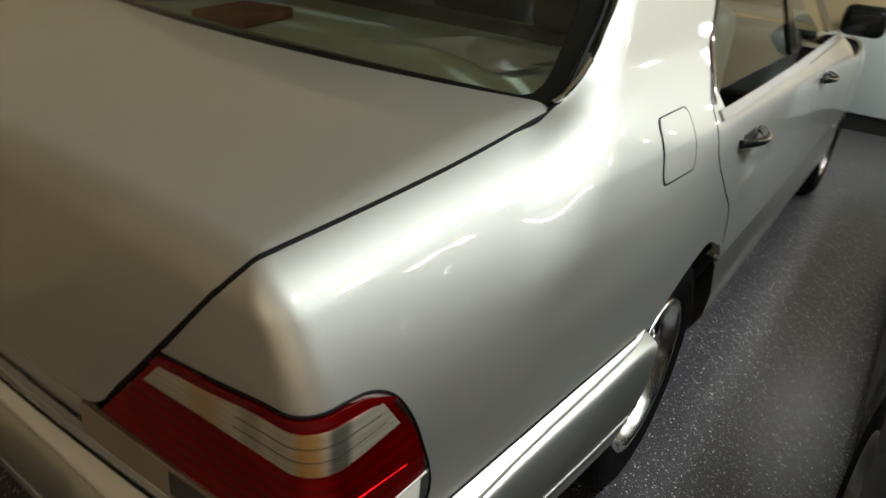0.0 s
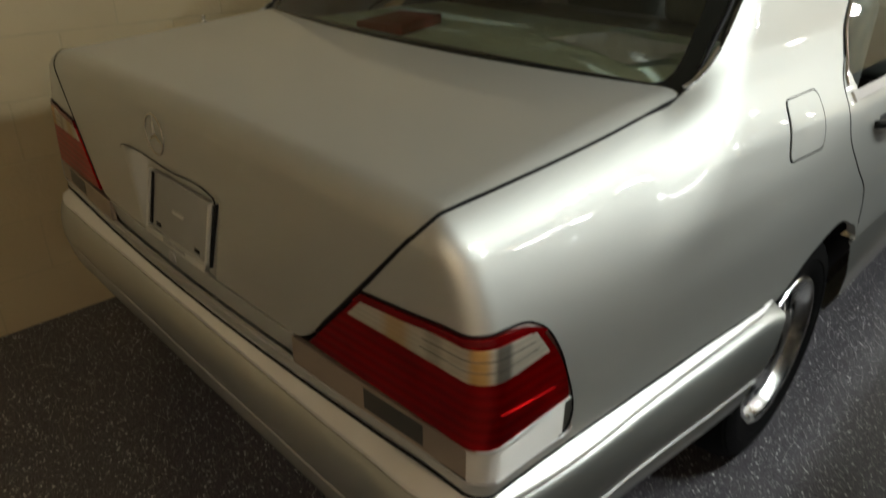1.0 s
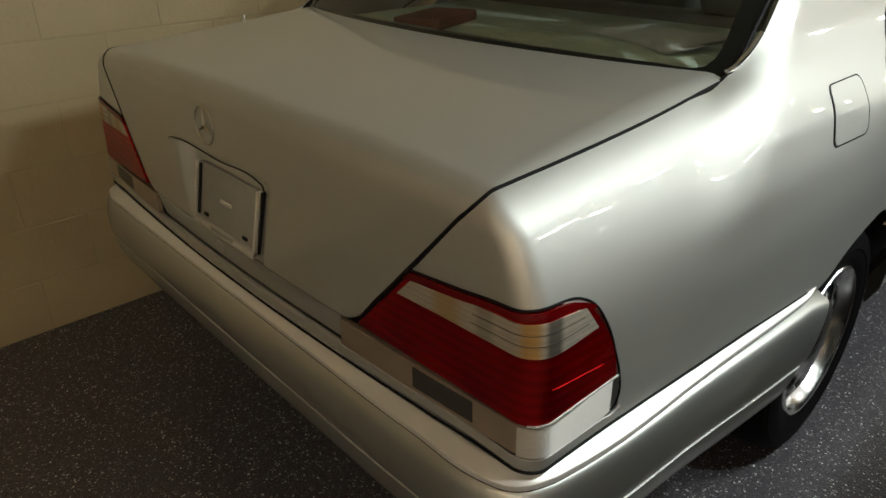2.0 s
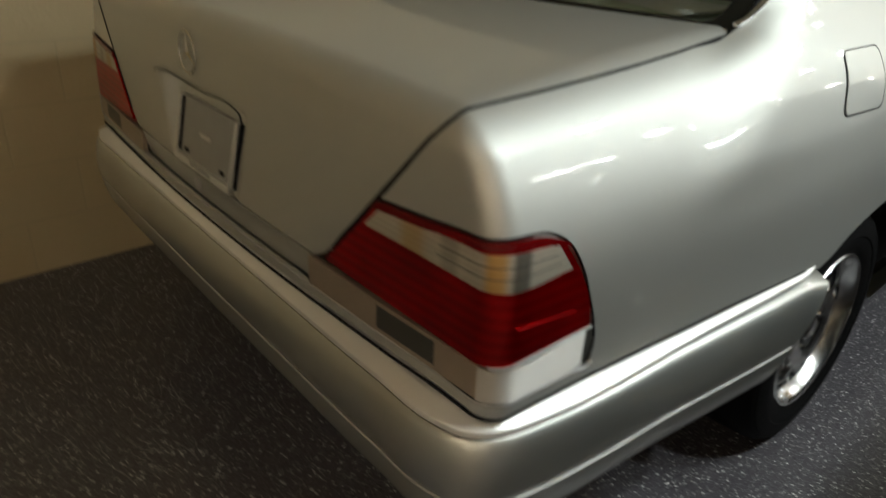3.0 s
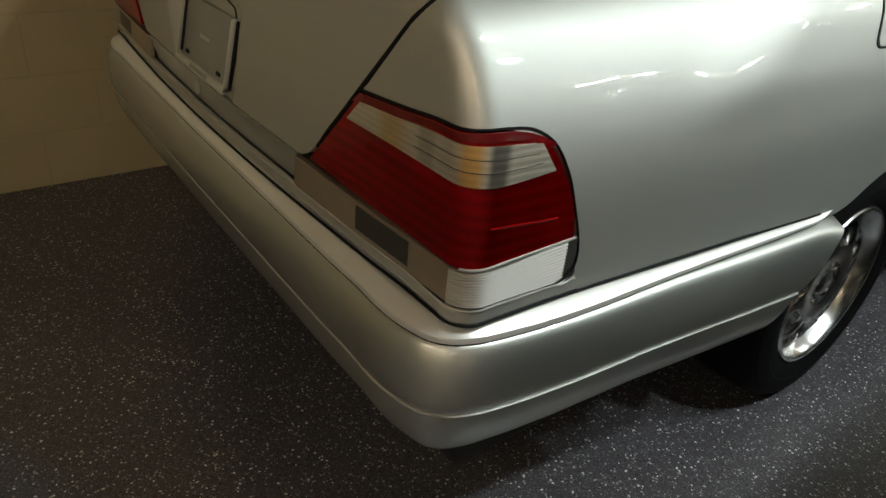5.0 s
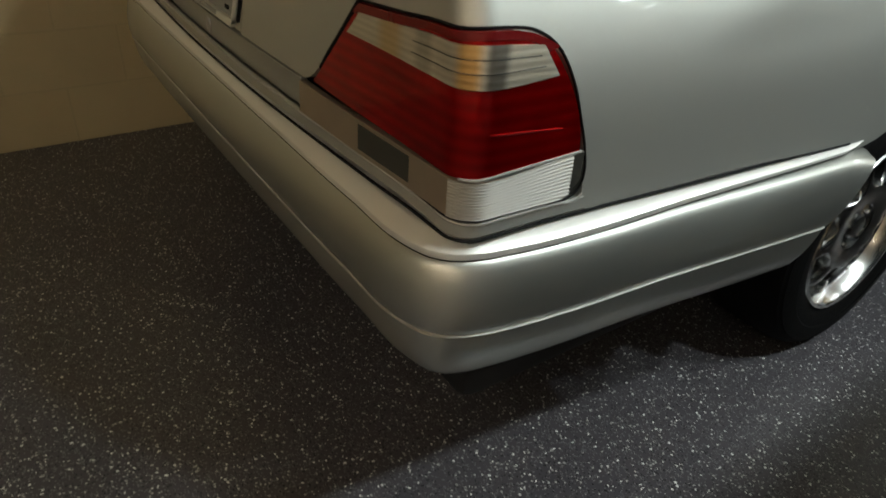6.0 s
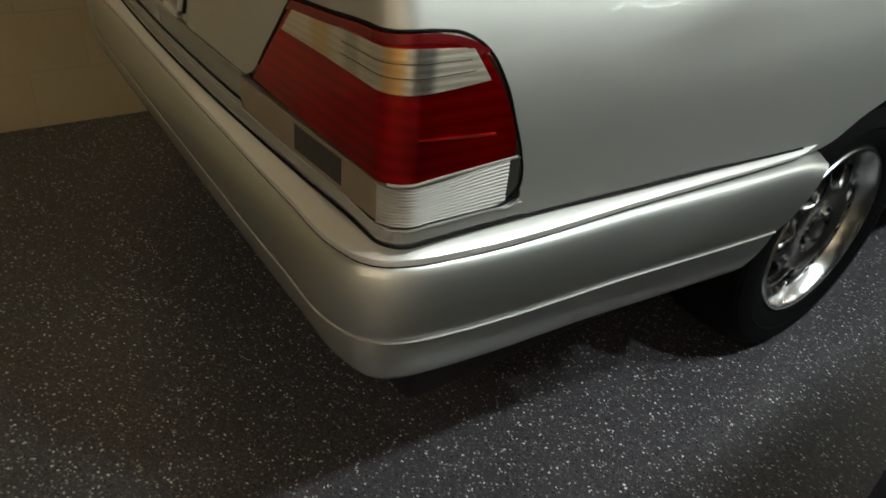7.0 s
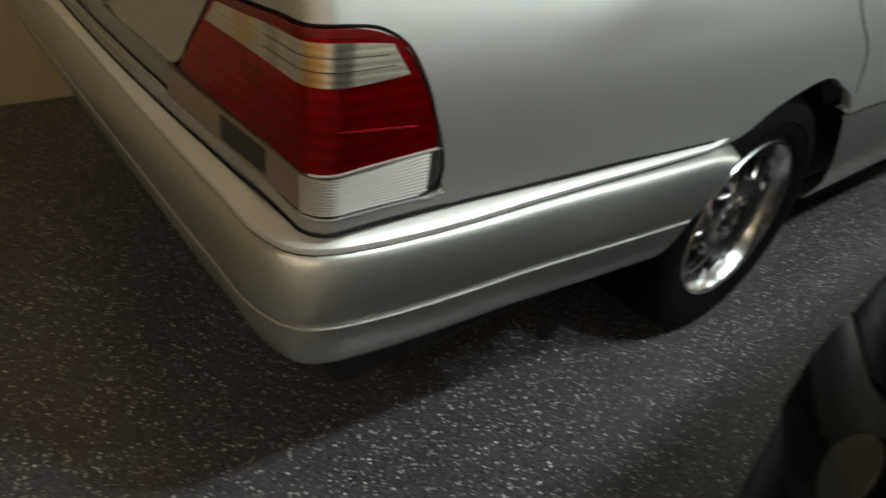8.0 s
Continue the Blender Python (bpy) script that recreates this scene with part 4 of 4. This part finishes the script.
both_sides("side_cladding", sill(clad), BUMPER_SILVER, "silver lower door cladding")
both_sides("door_strip", sill([(-0.01, 0.596), (0.016, 0.594), (0.021, 0.586), (0.019, 0.578), (0.012, 0.574)]), CHROME, "bright door strip")
belt_y = np.linspace(1.29, 3.50, 60)
bg = np.stack(np.broadcast_arrays(np.ones((1, 1)), belt_y[:, None], np.array([1.004, 1.010, 1.018, 1.024])[None]), -1)
bc = bg.copy()
bc[..., 0] = 0
both_sides("belt_strip", skin(whole, bg, lift=0.006, depth=0.008, core=bc), BRIGHT_TRIM, "chrome strip under the side windows")
for y in (1.42, 2.58):
    hy = np.linspace(y, y + 0.21, 16)
    hp = cast(whole, np.c_[np.ones(16), hy, np.full(16, 0.93)], np.c_[np.zeros(16), hy, np.full(16, 0.93)])
    arch = 0.040 * np.sin(np.linspace(0.15, np.pi - 0.15, 16))
    both_sides("door_handle", joined(tube(hp + np.c_[arch, np.zeros((16, 2))], 0.011, 10)), FRIT, "glossy black door handle")
    both_sides("handle_insert", tube(hp[3:13] + np.c_[arch[3:13] + 0.009, np.zeros((10, 1)), np.full(10, 0.004)], 0.0035, 8), CHROME, "thin chrome strip on the door handle")
    cup = np.stack(np.broadcast_arrays(np.ones((1, 1)), np.linspace(y + 0.05, y + 0.16, 12)[:, None], np.linspace(0.914, 0.940, 6)[None]), -1)
    cc = cup.copy()
    cc[..., 0] = 0
    both_sides("handle_cup", skin(whole, cup, lift=0.002, depth=0.003, core=cc), DARK, "dark handle recess")


def cabin_panel(y0, y1, z0, z1, lift=0.0, depth=0.01, n=26, m=16, taper0=0.0, taper1=0.0, f=cabin):
    u, zz = np.linspace(0, 1, n)[:, None], np.linspace(0, 1, m)[None]
    z = z0 + (z1 - z0) * zz + 0 * u
    y = (y0 + taper0 * zz) * (1 - u) + (y1 + taper1 * zz) * u
    g = np.stack([np.ones_like(z), y, z], -1)
    c = g.copy()
    c[..., 0] = 0
    return skin(f, g, lift=lift, depth=depth, core=c)


for name, args, mat, label in (
    ("rear_side_window", (1.36, 2.43, 1.026, 1.385, -0.006, 0.004, 26, 16, 0.36, 0.0), GLASS, "tinted rear side window"),
    ("front_side_window", (2.53, 3.46, 1.026, 1.385, -0.006, 0.004, 26, 16, 0.0, -0.62), GLASS, "tinted front side window"),
    ("door_pillar", (2.43, 2.53, 1.022, 1.40, 0.0, 0.02, 8, 16, 0.0, 0.0), FRIT, "black door pillar"),
    ("roof_rail", (1.74, 2.90, 1.385, 1.42, 0.003, 0.02, 40, 5, 0.03, -0.08), CHROME, "bright strip over the side windows"),
):
    both_sides(name, cabin_panel(*args), mat, label)
pillar = [(3.47, 1.02), (3.30, 1.12), (3.10, 1.24), (2.86, 1.385)]
for_a = np.array([(0.79, y, z) for y, z in pillar])
a_line = spline(for_a, 24)
ag = np.stack([a_line + (0, 0.0, 0), a_line + (-0.02, 0.08, 0.0)], 1)
both_sides("windscreen_pillar", skin(cabin, ruled(ag[:, 0], ag[:, 1], 5), depth=0.02, core=core_of(ruled(ag[:, 0], ag[:, 1], 5), 1.5, 2.6, 0.9)), SILVER)

# rear window: black border, glass, bright trim along its sides
win = spline([(0.0, 1.080), (0.40, 1.080), (0.64, 1.078), (0.705, 1.077), (0.734, 1.080), (0.744, 1.094), (0.744, 1.130), (0.736, 1.165), (0.720, 1.232), (0.690, 1.312), (0.655, 1.388), (0.630, 1.412), (0.57, 1.424), (0.30, 1.432), (0.0, 1.434)], 90)
win = np.concatenate([win, (win * (-1, 1))[-2:0:-1]])


def window_ring(sx, sz, lift):
    x, z = win[:, 0] * sx, 1.262 + (win[:, 1] - 1.262) * sz
    c = np.stack([x, 0 * x + 1.85, z], -1)
    p = cast(cabin, c + np.array([0.0, -1.0, 0.0]), c)
    return p + normal(cabin, p) * lift


rings = np.stack([window_ring(1.0, 1.0, -0.02), window_ring(1.0, 1.0, -0.001), window_ring(0.950, 0.85, -0.002), window_ring(0.947, 0.845, -0.006)])
v, f = rows_mesh(rings, closed=True)
g_rings = np.stack([window_ring(0.954 * u, 0.858 * u, -0.0035) for u in np.linspace(1.0, 0.0, 16)])
gv, gf = rows_mesh(g_rings, closed=True)
rear_window = part("rear_window", (gv, gf[:, ::-1]), GLASS, car, "green tinted rear window")
part("window_border", (v, f[:, ::-1]), FRIT, rear_window, "wide black border of the rear window")
edge_line = window_ring(1.006, 1.0, 0.001)
for flip_x in ((1, 1, 1), (-1, 1, 1)):
    k = edge_line * flip_x
    part("window_seal", tube(k[30:72], 0.0050, 8), RUBBER, rear_window, "black rubber seal beside the glass")
foot = spline([(0.746, 0.724, 1.092), (0.750, 0.744, 1.102), (0.752, 0.783, 1.126), (0.749, 0.833, 1.158)], 20)
foot = settle(whole, foot)
for data in (tube(foot + normal(whole, foot) * 0.004, 0.0055, 8), mirrored(tube(foot + normal(whole, foot) * 0.004, 0.0055, 8))):
    part("window_trim", data, CHROME, rear_window, "short bright trim at the window's lower corner")
roof = np.stack(np.broadcast_arrays(np.linspace(-0.60, 0.60, 40)[:, None], np.linspace(1.17, 2.80, 50)[None], np.full((1, 1), 1.5)), -1).copy()
rc = roof.copy()
rc[..., 2] = 0.9
rc[..., 1] = np.clip(rc[..., 1], 1.5, 2.5)
part("roof", skin(cabin, roof, depth=0.02, core=rc), SILVER, car)
shield = np.stack(np.broadcast_arrays(np.linspace(-1, 1, 30)[:, None], np.linspace(0, 1, 20)[None]), -1)
sg = np.stack([shield[..., 0] * (0.70 - 0.10 * shield[..., 1]), 3.55 - 0.70 * shield[..., 1], 1.02 + 0.40 * shield[..., 1]], -1)
sc = sg.copy()
sc[..., 1] -= 0.5
sc[..., 2] -= 0.3
part("windscreen", skin(cabin, sg, depth=0.01, core=sc), GLASS, car, "tinted windscreen")
bon = np.stack(np.broadcast_arrays(np.linspace(-0.76, 0.76, 40)[:, None], np.linspace(3.45, 4.98, 40)[None], np.full((1, 1), 1.2)), -1).copy()
bc = bon.copy()
bc[..., 2] = 0.3
part("bonnet", skin(hull, bon, depth=0.02, core=bc), SILVER, car)
nose = np.stack(np.broadcast_arrays(np.linspace(-0.84, 0.84, 50)[:, None], np.full((1, 1), 5.2), np.linspace(0.30, 0.80, 20)[None]), -1).copy()
part("front_bumper", skin(hull, nose, lift=0.03, depth=0.05, core=core_of(nose, 0.5, 4.4, 0.6)), BUMPER_SILVER, car)
for s in (1, -1):
    mb = box(0.86, 1.04, 3.26, 3.36, 1.03, 1.16, 0.035, 3)
    me = part("door_mirror", mb, FRIT, car, "dark door mirror")
    if s < 0:
        me.matrix_local = Matrix.Diagonal((-1, 1, 1, 1))

# cabin inside
part("parcel_shelf", box(-0.70, 0.70, 0.76, 1.50, 1.035, 1.060, 0.01), SHELF_CLOTH, car, "grey-green carpeted parcel shelf")
part("rear_seat_back", box(-0.66, 0.66, 1.48, 1.64, 0.62, 1.09, 0.05, 3), LEATHER, car)
part("rear_seat_cushion", box(-0.66, 0.66, 1.55, 2.10, 0.50, 0.70, 0.06, 3), LEATHER, car)
part("cabin_floor", box(-0.80, 0.80, 0.85, 3.6, 0.48, 0.52), DARK, car)
part("boot_wall", box(-0.70, 0.70, 1.46, 1.48, 0.50, 1.04), DARK, car)
part("dashboard", box(-0.70, 0.70, 3.05, 3.55, 0.70, 1.02, 0.06, 3), LEATHER, car)
for x in (-0.40, 0.40):
    part("rear_head_rest", box(x - 0.15, x + 0.15, 1.50, 1.61, 1.08, 1.22, 0.045, 3), LEATHER, car)
    part("front_seat", box(x - 0.24, x + 0.24, 2.22, 2.42, 0.60, 1.16, 0.07, 3), LEATHER, car)
    part("front_head_rest", box(x - 0.14, x + 0.14, 2.20, 2.31, 1.18, 1.36, 0.05, 3), LEATHER, car)

# loose things on the parcel shelf
def paper_sheet(x, y, turn, bend, size, label):
    u, w = np.linspace(0, 1, 20)[:, None], np.linspace(0, 1, 14)[None]
    g = np.stack([size[0] * (u - 0.5) + 0 * w, size[1] * (w - 0.5) + 0 * u, 0.003 + bend * u**3 * (0.4 + 0.6 * w) + 0.002 * np.sin(5 * u + 3 * w)], -1)
    ob = part("paper_sheet", joined(rows_mesh(g), flip(rows_mesh(g - (0, 0, 0.0012)))), PAPER)
    ob.matrix_world = pose(x, y, 1.0605, 0, 0, turn)
    return tagged(ob, label, "paper", group="papers on the parcel shelf")


paper_sheet(0.31, 1.23, -18, 0.010, (0.36, 0.27), "creased white paper on the grey-green parcel shelf")
paper_sheet(0.43, 1.10, -34, 0.028, (0.24, 0.15), "folded white paper on the grey-green parcel shelf")
ob = part("red_card_box", box(-0.08, 0.08, -0.13, 0.13, 0.0, 0.032, 0.006), RED_BOX)
ob.matrix_world = pose(-0.33, 0.98, 1.0605, 0, 0, 18)
tagged(ob, "small dark red card box on the parcel shelf", "box")


# ---------------------------------------------------------------- the black car beside it
def black_hull(p):
    x, y, z = np.abs(p[..., 0]), p[..., 1], p[..., 2]
    side = x - (0.90 - 0.05 * np.maximum(0.7 - y, 0) ** 2 - 0.5 * np.maximum(z - 0.62, 0) ** 2 - 0.35 * np.maximum(0.5 - z, 0) ** 2)
    rear = 0.05 + 0.16 * (x / 0.9) ** 2 + 0.25 * np.maximum(z - 0.70, 0) - y
    front = y - 4.6
    top = z - (0.98 - 0.02 * (x / 0.8) ** 2)
    return rounded(rounded(rounded(side, rear, 0.16), front, 0.2), top, 0.13)


def black_cabin(p):
    x, y, z = np.abs(p[..., 0]), p[..., 1], p[..., 2]
    side = (x - (0.74 - 0.45 * (z - 0.98))) / 1.1
    rear = (0.75 + (z - 0.98) * 1.4 - y) / 1.72
    front = (y - (3.3 - (z - 0.98) * 1.7)) / 1.97
    roof = z - (1.42 - 0.05 * (x / 0.6) ** 2)
    return rounded(rounded(rounded(side, rear, 0.1), front, 0.1), roof, 0.12)


BX, BY = 2.275, 0.0
black_car = thing("black_car", "glossy black saloon car parked close beside the silver one", "car", (BX, BY, 0))
th = np.linspace(0, 2 * np.pi, 160)
up = np.r_[np.linspace(0.24, 0.96, 44), np.full(22, 0.98)]
inward = np.r_[np.zeros(44), np.linspace(0.02, 1.0, 22)]
bg = np.stack(np.broadcast_arrays(0.9 * np.sin(th)[:, None] * (1 - inward)[None], 2.3 + 2.4 * np.cos(th)[:, None] * (1 - inward)[None], up[None]), -1).copy()
bcore = np.zeros_like(bg)
bcore[..., 0] = bg[..., 0] * 0.6 * (inward > 0)
bcore[..., 1] = np.clip(bg[..., 1], 0.7, 3.9)
bcore[..., 2] = np.where(inward > 0, 0.5, bg[..., 2] * 0.7 + 0.18)
bp_ = cast(black_hull, bg, bcore)
v, f = rows_mesh(bp_)
mid = v[f].mean(1)
cut = (np.minimum(np.hypot(mid[:, 1] - 0.98, mid[:, 2] - 0.33), np.hypot(mid[:, 1] - 3.72, mid[:, 2] - 0.33)) > 0.35) | (np.abs(mid[:, 0]) < 0.55)
part("body", (v, f[cut]), BLACK_PAINT, black_car, angle=60)
cg = np.stack(np.broadcast_arrays(0.75 * np.sin(th)[:, None], 2.0 + 1.3 * np.cos(th)[:, None], np.linspace(0.96, 1.30, 20)[None]), -1).copy()
cc = np.zeros_like(cg)
cc[..., 1] = np.clip(cg[..., 1], 1.6, 2.4)
cc[..., 2] = 1.0
part("cabin_glass", skin(black_cabin, cg, depth=0.0, core=cc), FRIT, black_car, "dark glazing")
rg = np.stack(np.broadcast_arrays(np.linspace(-0.6, 0.6, 40)[:, None], np.linspace(1.25, 2.7, 50)[None], np.full((1, 1), 1.45)), -1).copy()
rc = rg.copy()
rc[..., 2] = 0.95
rc[..., 1] = np.clip(rc[..., 1], 1.7, 2.2)
part("roof", skin(black_cabin, rg, depth=0.0, core=rc, lift=0.002), BLACK_PAINT, black_car)
part("underbody", box(-0.75, 0.75, 0.3, 4.3, 0.2, 0.4, 0.03), DARK, black_car)
for side in (1, -1):
    for y in (0.98, 3.72):
        wheel(black_car, (side * 0.77, y, 0.332), side, 25)
lg = np.stack(np.broadcast_arrays(-np.array([0.86, 0.80, 0.72, 0.62, 0.52])[:, None], np.array([0.33, 0.24, 0.17, 0.13, 0.11])[:, None], np.linspace(0.62, 0.76, 8)[None]), -1).copy()
lcore = np.zeros_like(lg)
lcore[..., 1], lcore[..., 2] = 0.9, 0.6
lamp_d = skin(black_hull, lg, lift=0.004, depth=0.01, core=lcore)
spot = np.array([(-0.79 + 0.82 * r * math.cos(t), 0.19 - 0.55 * r * math.cos(t), 0.700 + 1.75 * r * math.sin(t)) for r in np.linspace(0.024, 0.0, 8) for t in np.linspace(0, 2 * math.pi, 29)]).reshape(8, 29, 3)
score = np.zeros_like(spot)
score[..., 1], score[..., 2] = 0.9, 0.65
spot_d = skin(black_hull, spot, lift=0.0055, depth=0.004, flange=(1, 0, 0, 0), core=score)
for put in (lambda d: d, mirrored):
    black_lamp = part("tail_lamp", put(lamp_d), FRIT, black_car, "dark smoked tail lamp")
    part("reversing_lens", put(spot_d), LENS_GREY, black_lamp, "small grey round lens")


# ---------------------------------------------------------------- far end: a worktop on pale units
def base_unit(x):
    unit = thing("base_cabinet", "pale blue base cabinet on a dark plinth against the far wall", "cabinet", (x, 0, 0), group="base cabinets")
    part("body", box(0.003, 0.597, 6.32, 6.88, 0.14, 0.84, 0.004), CABINET, unit)
    part("door", box(0.008, 0.592, 6.296, 6.318, 0.15, 0.83, 0.005), CABINET, unit)
    part("plinth", box(0.0, 0.6, 6.36, 6.88, 0.0, 0.14), BASE_DARK, unit, "dark plinth")
    return unit


u0 = base_unit(0.55)
for k in range(1, 6):
    copy_thing(u0, pose(0.55 + 0.6 * k, 0, 0))
tagged(part("worktop", box(0.54, 4.16, 6.28, 6.89, 0.841, 0.881, 0.006), WOOD), "brown wooden worktop on the pale cabinets", "worktop")

# ---------------------------------------------------------------- wall blocks
BLOCK = box(-0.004, 0.0085, -0.1985, 0.1985, -0.1000, 0.1000, 0.003, 1)
block_mesh = bpy.data.meshes.new("block")
BLOCK.to_mesh(block_mesh)
BLOCK.free()
block_mesh.materials.append(WALL_PAINT)
rest = []
for row in range(14):
    for k in range(-8, 18):
        y = k * 0.4 + (0.2 if row % 2 else 0.0) + 0.08
        z = row * 0.2032 + 0.1005
        if y - 0.2 < Y_BACK or y + 0.2 > Y_FAR or z + 0.1 > Z_TOP:
            continue
        if -1.6 < y < 3.6:
            ob = new("block", block_mesh)
            ob.location = (X_LEFT - 0.0112, y, z)
            ob.parent = wall_left
        else:
            b = box(X_LEFT - 0.014, X_LEFT + 0.002, y - 0.197, y + 0.197, z - 0.0985, z + 0.0985)
            b.verts.ensure_lookup_table()
            rest.append(([tuple(q.co) for q in b.verts], [[q.index for q in fc.verts] for fc in b.faces]))
            b.free()
tagged(part("blocks", joined(*rest), WALL_PAINT, wall_left, smooth=False), kind="stuff")
